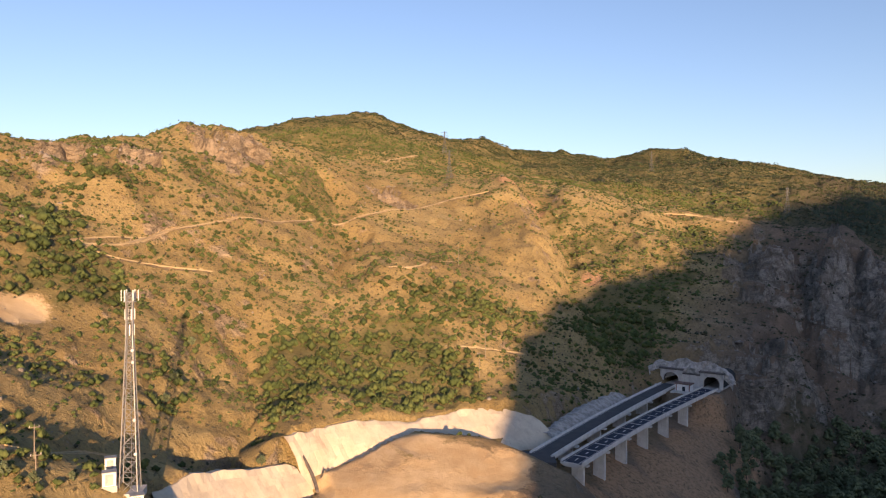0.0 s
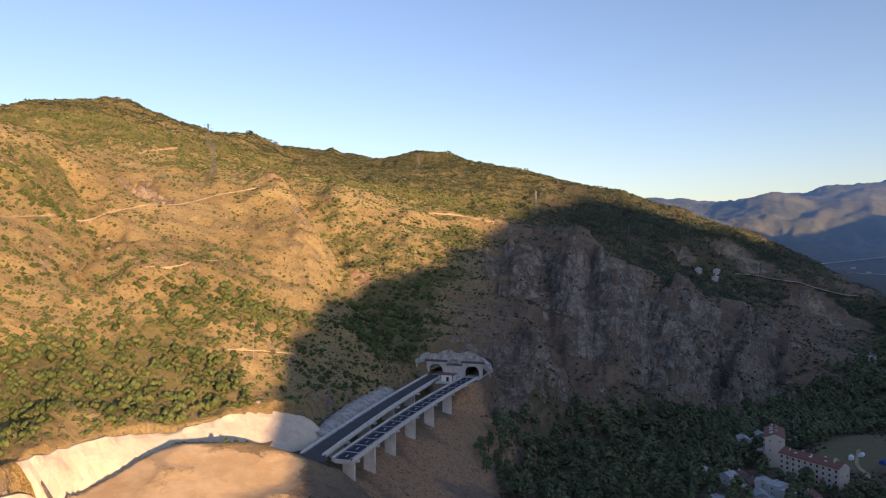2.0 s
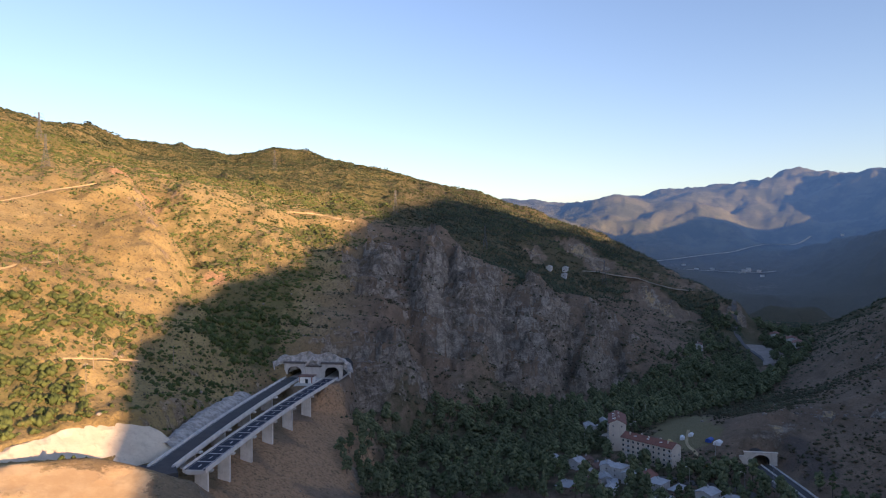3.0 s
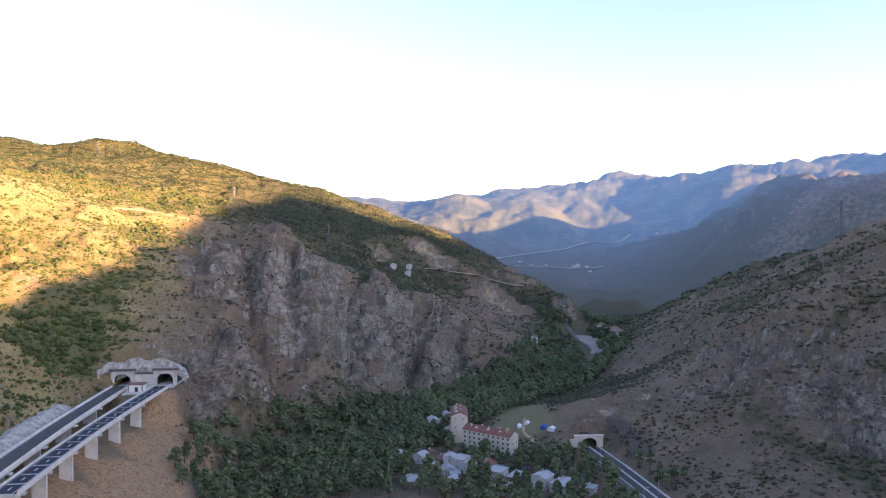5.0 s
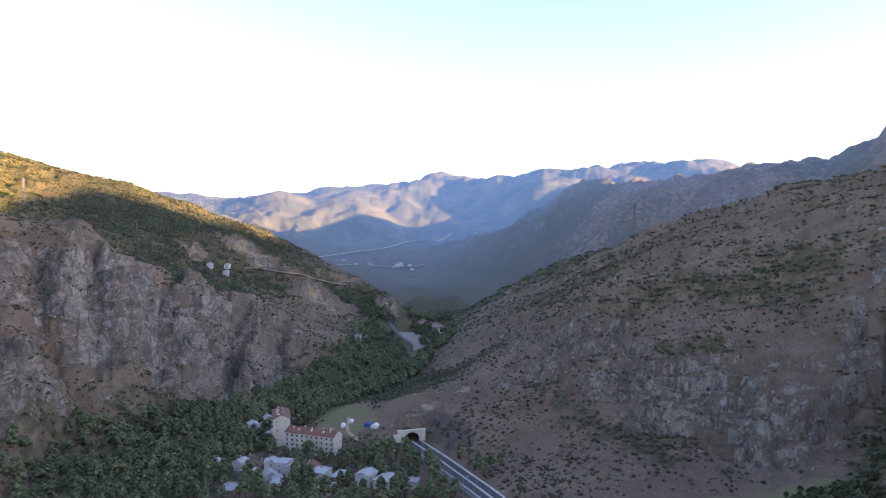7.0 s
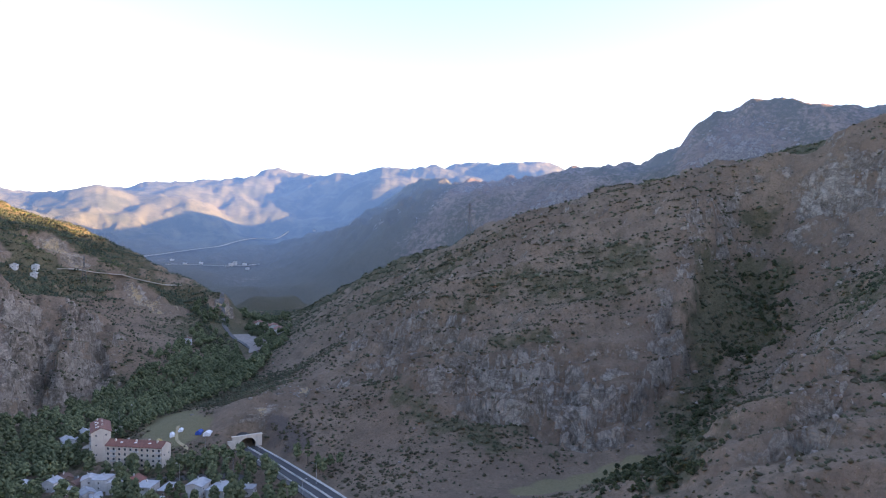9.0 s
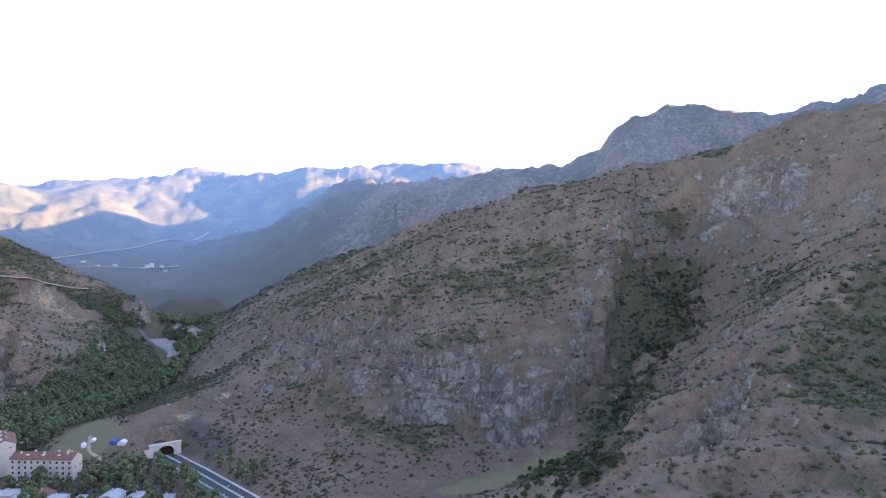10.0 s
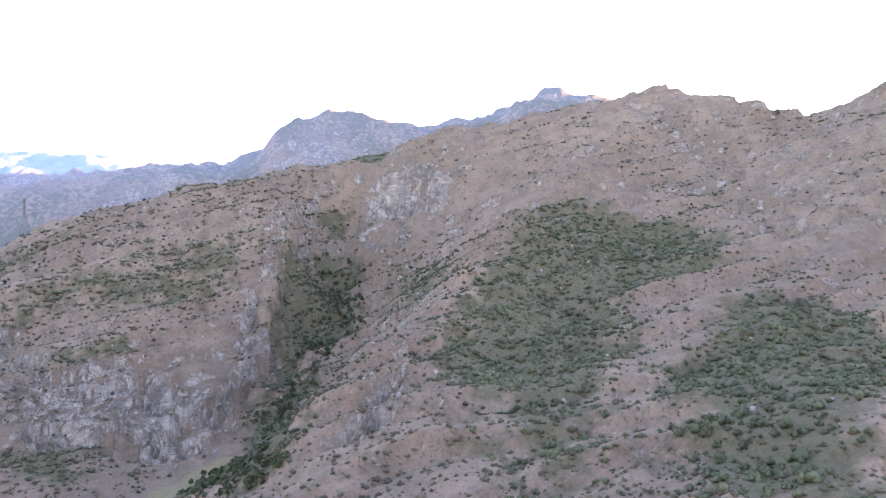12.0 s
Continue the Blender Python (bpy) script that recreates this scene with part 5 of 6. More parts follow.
rough_sheet("slope_wall", [hw(292, -155.5, 57), hw(325, -157.5, 57), hw(360, -161, 57), hw(400, -165, 58)],
            [hw(292, -160, 60.5), hw(325, -164, 62.5), hw(360, -167, 62.5), hw(400, -170, 60.5)], GREY_SHOTCRETE, "grey sprayed bank beside the viaduct", "retaining wall", 6)
rough_sheet("slope_wall", [hw(447, -169, 60), hw(452, -163, 62), hw(453.5, -150, 66), hw(453.5, -140, 66), hw(453, -124, 66), hw(448, -117, 60)],
            [hw(452, -172, 69), hw(456, -165, 74), hw(457, -158, 73), hw(458, -150, 76), hw(458, -143, 74), hw(457, -135, 75.5), hw(457, -124, 72), hw(451, -117, 66)], GREY_SHOTCRETE,
            "rough pale sprayed rock face above the tunnel portals", "retaining wall", 10, 1.3, 2.8)


# ---- the telecom mast and its cabinets ----
def lattice_mast(x, y, h, base, top):
    z = height(x, y) - 0.3
    m = thing("telecom_mast", pose(x, y, z, 0, 0, 12), "tall grey galvanised lattice mast with panel antennas", "telecom mast")
    brace, leg = bar_mesh("brace", 0.12, GALVANISED), bar_mesh("leg", 0.34, GALVANISED, 6)
    half = lambda u: (base + (top - base) * min(u / (0.8 * h), 1)) / 2
    corner = lambda k, u: Vector(((1, 1, -1, -1)[k] * half(u), (1, -1, -1, 1)[k] * half(u), u))
    for k in range(4):
        put("leg", leg, m, beam_pose(corner(k, 0), corner(k, 0.8 * h)))
        put("leg", leg, m, beam_pose(corner(k, 0.8 * h), corner(k, h)))
    u, step = 0.0, 4.2
    while u < h - 1:
        v = min(u + step, h)
        for k in range(4):
            j = (k + 1) % 4
            put("brace", brace, m, beam_pose(corner(k, u), corner(j, v)))
            put("brace", brace, m, beam_pose(corner(j, u), corner(k, v)))
            put("girt", brace, m, beam_pose(corner(k, v), corner(j, v)))
        u, step = v, max(2.0, step * 0.93)
    rail = bar_mesh("cable_ladder", 0.25, PYLON_STEEL)
    put("cable_ladder", rail, m, beam_pose((0.3, 0.3, 0), (0.3, 0.3, h)))
    antenna = finish(boxes((0, 0, 0, 0.34, 0.22, 2.8), bevel=0.05), "antenna", WHITE_PANEL)
    arm = bar_mesh("arm", 0.14, GALVANISED)
    for level, reach, count in ((h - 1.2, 2.0, 6), (h - 6, 1.2, 4), (h - 10, 1.15, 3)):
        for i in range(count):
            a = 2 * math.pi * i / count + level
            tip = Vector((math.cos(a) * reach, math.sin(a) * reach, level))
            put("antenna", antenna, m, pose(tip.x, tip.y, level + 0.6, 0, 0, math.degrees(a) + 90))
            put("arm", arm, m, beam_pose((0, 0, level), tip))
    deck = bmesh.new()
    bmesh.ops.create_cone(deck, cap_ends=True, segments=12, radius1=1.6, radius2=1.6, depth=0.2, matrix=Matrix.Translation((0, 0, h - 2.2)))
    part("platform", deck, GALVANISED, m)
    dish = bmesh.new()
    bmesh.ops.create_cone(dish, cap_ends=True, segments=14, radius1=0.4, radius2=0.3, depth=0.3)
    dish = finish(dish, "dish", WHITE_PANEL)
    for u in (10, 18.5, 33, 36):
        put("dish", dish, m, pose(half(u) * 0.9, -half(u) - 0.3, u, 90, 0, 20))
    part("foundation", boxes((0, 0, -0.6, base + 2.4, base + 2.4, 2.0), bevel=0.1), CONCRETE, m)
    return m


MAST = (-79.5, 178.0)
lattice_mast(*MAST, 50.5, 4.4, 1.5)


def cabinet(x, y, w, d, h, turn, label):
    z = height(x, y)
    c = thing("equipment_cabinet", pose(x, y, z, 0, 0, turn), label, "equipment cabinet", "cabinets at the mast")
    part("body", boxes((0, 0, h / 2 + 0.3, w, d, h), bevel=0.06), WHITE_PANEL, c)
    part("plinth", boxes((0, 0, -0.4, w + 0.5, d + 0.5, 1.5)), CONCRETE, c)
    part("roof", boxes((0, 0, h + 0.4, w + 0.25, d + 0.25, 0.14)), GALVANISED, c)
    part("door", boxes((0, -d / 2 - 0.03, h / 2 + 0.3, w * 0.55, 0.06, h * 0.8)), GALVANISED, c)
    return c


cabinet(-82.8, 173.8, 3.2, 2.6, 3.4, 24, "white equipment cabinet on a concrete plinth by the mast")
cabinet(-76.3, 174.6, 3.2, 2.6, 3.0, 24, "white equipment cabinet at the mast foot")
cabinet(-85.7, 180.5, 2.6, 2.4, 4.2, 24, "tall white equipment cabinet behind the mast")


# ---- power pylons and wooden poles ----
def pylon(x, y, turn):
    h = 34.0
    p = thing("power_pylon", pose(x, y, height(x, y) - 0.6, 0, 0, turn), "grey steel lattice power pylon on the hillside", "power pylon", "power pylons")
    leg, thin = bar_mesh("leg", 0.42, PYLON_STEEL), bar_mesh("brace", 0.2, PYLON_STEEL)
    half = lambda u: 3.2 + (0.65 - 3.2) * min(u / 22, 1)
    corner = lambda k, u: Vector(((1, 1, -1, -1)[k] * half(u), (1, -1, -1, 1)[k] * half(u), u))
    for k in range(4):
        put("leg", leg, p, beam_pose(corner(k, 0), corner(k, 22)))
        put("leg", leg, p, beam_pose(corner(k, 22), corner(k, h)))
        j = (k + 1) % 4
        for u, v in ((0, 8), (8, 15), (15, 22), (22, 28), (28, 34)):
            put("brace", thin, p, beam_pose(corner(k, u), corner(j, v)))
            put("brace", thin, p, beam_pose(corner(j, u), corner(k, v)))
    for u, reach in ((23, 5.5), (27.5, 6.5), (32, 5.0)):
        for side in (-1, 1):
            put("crossarm", thin, p, beam_pose((0.6 * side, 0.5, u + 1.4), (reach * side, 0, u)))
            put("crossarm", thin, p, beam_pose((0.6 * side, -0.5, u), (reach * side, 0, u)))
            put("insulator", thin, p, beam_pose((reach * side, 0, u), (reach * side, 0, u - 2)))
    return p


master = pylon(2, 1010, 20)
for x, y, turn in ((7, 789, 25), (341, 1149, 30), (442, 901, 40), (547, 828, 45), (692, 743, 50), (706, 226, 70), (1145, -104, 70), (1147, 87, 70)):
    copy_thing(master, pose(x, y, height(x, y) - 0.6, 0, 0, turn))


def wooden_pole(x, y, h, label="weathered wooden utility pole with a crossarm"):
    p = thing("utility_pole", pose(x, y, height(x, y) - 0.5, 0, 0, 35), label, "utility pole", "utility poles")
    put("post", bar_mesh("post", 0.34, POLE_WOOD, 8, 0.7), p, beam_pose((0, 0, 0), (0, 0, h)))
    part("crossarm", boxes((0, 0, h - 0.9, 2.4, 0.16, 0.16)), POLE_WOOD, p)
    for k in (-1, 0, 1):
        put("insulator", bar_mesh("insulator", 0.14, WHITE_PANEL, 6), p, beam_pose((k, 0, h - 0.8), (k, 0, h - 0.45)))
    return p


for x, y, h in ((11, 500, 17), (67, 425, 12), (23, 379, 16), (19, 365, 14), (-98, 168, 9), (-93, 160, 8)):
    wooden_pole(x, y, h)


# ---- the old valley road and its tunnel ----
VR_Z = 16.5
VR = [(398, 297), (373, 266.5), (355, 237), (337, 209), (318, 180), (296, 148), (270, 110), (240, 70), (200, 20)]
vr_path = smooth_path([(x, y, VR_Z) for x, y in VR[1:]], 4)
vr_way = Vector((398 - 373, 297 - 266.5, 0)).normalized()
vr_turn = math.degrees(math.atan2(-vr_way.x, vr_way.y))
old = portal("tunnel_portal", pose(373, 266.5, VR_Z, 0, 0, vr_turn), PLASTER, 18.5, 7.3, 5.2, 2.0, 4.2, "cream concrete road tunnel portal in the rock foot", "", False)
part("coping", boxes((0, 0.7, 7.55, 19.3, 2.4, 0.5), bevel=0.1), PLASTER, old, "pale coping along the wall top")
part("wing_wall", boxes((-10.6, 0.8, 2.6, 3.0, 1.4, 5.2), bevel=0.1), PLASTER, old)
tagged(new("road", finish(sweep(vr_path, rect(-6.2, 6.2, -3.0, 0.05)), "road", ASPHALT)), "two-lane black asphalt valley road out of the tunnel", "road", kind="structure")
rail = thing("road_barrier", pose(0, 0, 0), "pale concrete barrier along the valley road", "barrier", "road barriers")
part("rail", sweep(vr_path, [(-0.35, 0), (0.35, 0), (0.12, 0.9), (-0.12, 0.9)]), NEW_CONCRETE, rail)
for off in (-5.9, 5.9):
    b = thing("road_barrier", pose(0, 0, 0), "pale concrete barrier along the valley road", "barrier", "road barriers")
    part("rail", sweep(vr_path, [(off - 0.3, 0), (off + 0.3, 0), (off + 0.12, 0.9), (off - 0.12, 0.9)]), NEW_CONCRETE, b)
tagged(new("pavement", finish(sweep(vr_path, rect(6.3, 9.3, -3, 0.0)), "pavement", WORN_ASPHALT)), "grey gravel verge below the sooty rock", "pavement", kind="structure")
wallside = thing("retaining_wall", pose(0, 0, 0), "grey concrete wall under the raised valley road", "wall")
part("wall_panel", sweep(vr_path[8:26], [(-7.0, -7), (-6.3, -7), (-6.3, 0.6), (-6.7, 0.6)]), CONCRETE, wallside)


def lamp_post(x, y, h, turn):
    p = thing("street_lamp", pose(x, y, height(x, y) - 0.3, 0, 0, turn), "pale steel street lamp with a short arm", "street lamp", "street lamps")
    put("post", bar_mesh("post", 0.28, GALVANISED, 8, 0.6), p, beam_pose((0, 0, 0), (0, 0, h)))
    put("arm", bar_mesh("arm", 0.14, GALVANISED, 6), p, beam_pose((0, 0, h - 0.1), (1.7, 0, h + 0.35)))
    part("lamp_head", boxes((2.0, 0, h + 0.36, 0.9, 0.35, 0.18), bevel=0.05), WHITE_PANEL, p)
    return p


lamp = lamp_post(348, 279, 12, 30)
for x, y, turn in ((314, 269, 100), (308, 305, 110), (325, 368, 60), (328, 244, 120), (347, 240, 120), (330, 192, 120), (306, 186, 300), (395, 392, 60), (418, 402, 60), (372, 385, 40)):
    copy_thing(lamp, pose(x, y, height(x, y) - 0.3, 0, 0, turn))


# ---- the village ----
def window_mesh(w, h):
    return finish(boxes((0, 0, 0, w, 0.14, h)), "window", WHITE_PANEL), finish(boxes((0, -0.05, 0, w * 0.82, 0.1, h * 0.86)), "pane", WINDOW_DARK)


WINDOW = window_mesh(1.5, 1.6)
SMALL_WINDOW = window_mesh(1.0, 1.1)
BALCONY = finish(boxes((0, -0.6, 0.0, 3.0, 1.2, 0.16), (0, -1.16, 0.55, 3.0, 0.08, 1.0), (-1.46, -0.6, 0.55, 0.08, 1.2, 1.0), (1.46, -0.6, 0.55, 0.08, 1.2, 1.0)), "balcony", WHITE_PLASTER)


def add_window(parent, mesh, x, y, z, turn=0):
    w = put("window", mesh[0], parent, pose(x, y, z, 0, 0, turn))
    put("pane", mesh[1], w, pose(0, 0, 0))


def gable_roof(w, d, z, rise, over):
    prof = [(-d / 2 - over, z - 0.05), (0, z + rise), (d / 2 + over, z - 0.05), (d / 2 + over, z - 0.3), (0, z + rise - 0.3), (-d / 2 - over, z - 0.3)]
    bm = bmesh.new()
    rows = [[bm.verts.new((x, s, u)) for s, u in prof] for x in (-w / 2 - over, w / 2 + over)]
    for j in range(6):
        bm.faces.new((rows[0][j], rows[0][(j + 1) % 6], rows[1][(j + 1) % 6], rows[1][j]))
    for r in rows:
        bm.faces.new((r[0], r[1], r[4], r[5]))
        bm.faces.new((r[1], r[2], r[3], r[4]))
    bmesh.ops.recalc_face_normals(bm, faces=bm.faces)
    return bm


def apartment(x, y, z, turn, w, d, storeys, label):
    h = storeys * 3.0 + 0.8
    b = thing("apartment_building", pose(x, y, z, 0, 0, turn), label, "apartment building", "apartment blocks")
    bm = boxes((0, 0, h / 2 - 2, w, d, h + 4))
    for sx in (-1, 1):                                                        # gable ends
        tri = [bm.verts.new((sx * w / 2, y2, z2)) for y2, z2 in ((-d / 2, h), (d / 2, h), (0, h + 2.6))]
        inn = [bm.verts.new((sx * (w / 2 - 0.35), v.co.y, v.co.z)) for v in tri]
        bm.faces.new(tri)
        bm.faces.new(inn)
        for i in range(3):
            bm.faces.new((tri[i], tri[(i + 1) % 3], inn[(i + 1) % 3], inn[i]))
    bmesh.ops.recalc_face_normals(bm, faces=bm.faces)
    part("wall", bm, PLASTER, b)
    roof = part("roof", gable_roof(w - 0.9, d, h + 0.1, 2.75, 0.6), RED_TILE, b, "weathered red tile roof")
    for i in range(5):
        ch = part("chimney", boxes((-w / 2 + (i + 0.7) * w / 5.4, (0.9 if i % 2 else -1.6), h + 2.2, 0.8, 1.0, 2.2)), PLASTER, roof, "pale plastered chimney")
    for i in range(3):
        part("panel", boxes((-w / 2 + (i + 1.0) * w / 4, -2.6, h + 1.75, 1.5, 1.4, 0.3)), WHITE_PANEL, roof, "white rooftop panel")
    cols = int(w / 3.3)
    for k in range(storeys):
        for i in range(cols):
            u = -w / 2 + (i + 0.5) * w / cols
            for side, turn2 in ((-1, 0), (1, 180)):
                add_window(b, WINDOW, u, side * (d / 2 + 0.03), k * 3.0 + 2.1, turn2)
            if i % 4 == 1 and k:
                put("balcony", BALCONY, b, pose(u, -d / 2, k * 3.0 + 0.7))
        for v in (-d / 4, d / 4):
            for side, turn2 in ((1, 90), (-1, -90)):
                if (k + side) % 2:
                    add_window(b, SMALL_WINDOW, side * (w / 2 + 0.03), v, k * 3.0 + 2.1, turn2)
    return b


apartment(329.4, 312.5, 13.0, math.degrees(math.atan2(-0.98, 0.2)), 36, 10, 4, "cream four-storey apartment block under a red tile roof")
apartment(342.5, 355.0, 13.0, math.degrees(math.atan2(0.73, 0.68)) + 180, 27, 11, 5, "cream five-storey apartment block with patched red roof")


def house(x, y, turn, w, d, h, rise, wall, roof, label):
    z = height(x, y)
    b = thing("house", pose(x, y, z, 0, 0, turn), label, "house", "village houses")
    bm = boxes((0, 0, h / 2 - 1.5, w, d, h + 3))
    if rise > 0.6:
        for sx in (-1, 1):
            tri = [bm.verts.new((sx * (w / 2 - 0.05), s, u)) for s, u in ((-d / 2, h - 0.02), (d / 2, h - 0.02), (0, h + rise - 0.1))]
            inn = [bm.verts.new((sx * (w / 2 - 0.3), v.co.y, v.co.z)) for v in tri]
            bm.faces.new(tri)
            bm.faces.new(inn)
            for i in range(3):
                bm.faces.new((tri[i], tri[(i + 1) % 3], inn[(i + 1) % 3], inn[i]))
        bmesh.ops.recalc_face_normals(bm, faces=bm.faces)
    part("wall", bm, wall, b)
    if rise > 0.6:
        part("roof", gable_roof(w, d, h, rise, 0.5), roof, b)
    else:
        part("roof", boxes((0, 0, h + 0.16, w + 0.7, d + 0.7, 0.32), bevel=0.04), roof, b)
    part("door", boxes((w * 0.12, -d / 2 - 0.04, 1.1, 1.0, 0.1, 2.2)), BROWN_TILE, b)
    for k in range(max(1, int(h / 2.9))):
        for u in (-0.3, 0.34):
            for side, t2 in ((-1, 0), (1, 180)):
                add_window(b, SMALL_WINDOW, u * w, side * (d / 2 + 0.03), 1.7 + 2.8 * k, t2)
        for side, t2 in ((-1, -90), (1, 90)):
            add_window(b, SMALL_WINDOW, side * (w / 2 + 0.03), 0, 1.7 + 2.8 * k, t2)
    part("chimney", boxes((w * 0.25, d * 0.15, h + rise * 0.6 + 0.6, 0.6, 0.6, 1.8)), WHITE_PLASTER, b)
    return b


PALE, GREY, RED, BROWN = SHEET_ROOF, GREY_ROOF, RED_TILE, BROWN_TILE
HOUSES = (
    (287, 354, 40, 9, 7, 4, 2.0, WHITE_PLASTER, PALE), (358, 400, 60, 10, 7, 4, 1.6, WHITE_PLASTER, PALE), (378, 406, 60, 8, 6, 3.5, 1.8, WHITE_PLASTER, PALE),
    (366, 396, 20, 7, 6, 3, 0.3, WHITE_PLASTER, GREY), (350, 392, 60, 6, 6, 3, 1.4, WHITE_PLASTER, PALE), (259, 309, 30, 12, 8, 4, 0.3, BROWN_PLASTER, GREY),
    (293, 339, 15, 8, 7, 5, 1.8, WHITE_PLASTER, PALE), (304, 341, 60, 8, 6, 3, 1.5, BROWN_PLASTER, BROWN), (296, 324, 10, 9, 7, 4, 2.0, BROWN_PLASTER, BROWN),
    (298, 317, 40, 8, 8, 6, 1.6, WHITE_PLASTER, PALE), (300, 309, 15, 10, 8, 6, 0.3, WHITE_PLASTER, PALE), (285, 305, 60, 9, 7, 4, 1.8, WHITE_PLASTER, GREY),
    (285, 323, 25, 9, 7, 4, 1.8, BROWN_PLASTER, GREY), (296, 297, 20, 7, 7, 6, 1.2, WHITE_PLASTER, PALE), (302, 289, 25, 10, 9, 5, 2.6, BROWN_PLASTER, RED),
    (299, 278, 15, 11, 9, 5.5, 0.3, WHITE_PLASTER, PALE), (284, 262, 15, 12, 9, 4.0, 0.3, WHITE_PLASTER, PALE), (304, 268, 15, 13, 6, 3.5, 0.3, BROWN_PLASTER, PALE),
    (306, 250, 10, 10, 9, 6.5, 1.5, WHITE_PLASTER, PALE), (309, 238, 10, 13, 10, 4.5, 0.8, WHITE_PLASTER, PALE), (312, 222, 20, 7, 6, 4, 0.3, WHITE_PLASTER, GREY),
    (283, 297, 50, 8, 6, 3.5, 0.3, BROWN_PLASTER, GREY), (275, 290, 30, 8, 6, 3.5, 1.6, WHITE_PLASTER, PALE))
WALL_WORD = {WHITE_PLASTER.name: "white", BROWN_PLASTER.name: "brown"}
ROOF_WORD = {PALE.name: "pale metal sheet", GREY.name: "grey metal sheet", RED.name: "red tile", BROWN.name: "brown tile"}
for x, y, turn, w, d, h, rise, wall, roof in HOUSES:
    shape = "pitched" if rise > 0.6 else "flat"
    house(x, y, turn, w, d, h, rise, wall, roof, f"small {WALL_WORD[wall.name]} village house with {shape} {ROOF_WORD[roof.name]} roof")
house(659, 552, 30, 9, 8, 7, 2, WHITE_PLASTER, BROWN, "lone white house among valley trees")
for x, y, w in ((835, 577, 24), (811, 545, 20), (776, 506, 22), (800, 530, 18)):
    house(x, y, 35, w, 12, 5, 2.5, WHITE_PLASTER, RED, "long low valley building under a red tile roof")
house(935, 520, 20, 14, 9, 5, 1.5, WHITE_PLASTER, PALE, "pale house on the far valley side")
house(960, 530, 40, 12, 9, 5, 1.5, WHITE_PLASTER, PALE, "pale house on the far valley side")
for x, y, w, h in ((1883, 1406, 26, 15), (1899, 1402, 22, 18), (1868, 1409, 18, 8), (1924, 1384, 20, 9), (1866, 1509, 15, 7), (1825, 1589, 16, 7), (1820, 1534, 14, 7), (2623, 1557, 22, 9), (2658, 1555, 20, 9), (1897, 1353, 16, 7)):
    house(x, y, 30, w * 0.8, 12, h * 0.6, 0.3, WHITE_PLASTER, GREY, "far white block on the valley floor")
for x, y in ((643, 771), (650, 777), (628, 786)):
    house(x, y, 30, 8, 7, 4, 1.6, WHITE_PLASTER, PALE, "small white farmhouse on the terrace above the rocks")


def tent(x, y, turn, w, d, h, mat, label):
    t = thing("tent", pose(x, y, height(x, y), 0, 0, turn), label, "tent", "tents on the field")
    bm = bmesh.new()
    prof = [(-d / 2, -0.3), (-d / 2, h * 0.55), (0, h), (d / 2, h * 0.55), (d / 2, -0.3)]
    rows = [[bm.verts.new((x2, s, u + 0.12 * math.sin(i * 2.1))) for s, u in prof] for i, x2 in enumerate((-w / 2, -w / 6, w / 6, w / 2))]
    for ra, rb in zip(rows, rows[1:]):
        for j in range(4):
            bm.faces.new((ra[j], ra[j + 1], rb[j + 1], rb[j]))
    bm.faces.new(rows[0])
    bm.faces.new(rows[-1][::-1])
    bmesh.ops.recalc_face_normals(bm, faces=bm.faces)
    part("canvas", bm, mat, t)
    part("flap", boxes((w / 2 + 0.04, 0, h * 0.35, 0.06, d * 0.3, h * 0.7)), GREY, t)
    return t


for x, y, turn, w, d, h, mat, word in ((369, 322, 40, 8, 4, 2.6, WHITE_TARP, "white"), (362, 326, 70, 4, 3, 2.4, YELLOW_TARP, "faded yellow"), (375, 320, 30, 6, 4, 2.4, WHITE_TARP, "white"),
                                       (370, 301, 20, 7, 5, 3.2, BLUE_TARP, "blue"), (368, 293, 20, 7, 6, 3.4, WHITE_TARP, "white"), (355, 312, 50, 3, 2, 1.6, WHITE_TARP, "white")):
    tent(x, y, turn, w * 0.8, d * 0.75, h * 0.75, mat, f"{word} tarpaulin tent on the dry field")
track([(308, 345), (309, 316), (314, 290), (320, 276), (330, 246), (322, 232)], 6.0, WORN_ASPHALT, "worn grey village street between houses", "road", 0.3, 5)
track([(352, 380), (372, 384), (394, 392), (429, 409), (480, 430)], 5.0, PALE_DUST, "pale lane past the apartment blocks", "road", 0.3, 5)
track([(340, 290), (352, 296), (362, 312), (384, 330)], 1.8, DUST, "pale footpath over the dry field", "path", 0.3, 4)


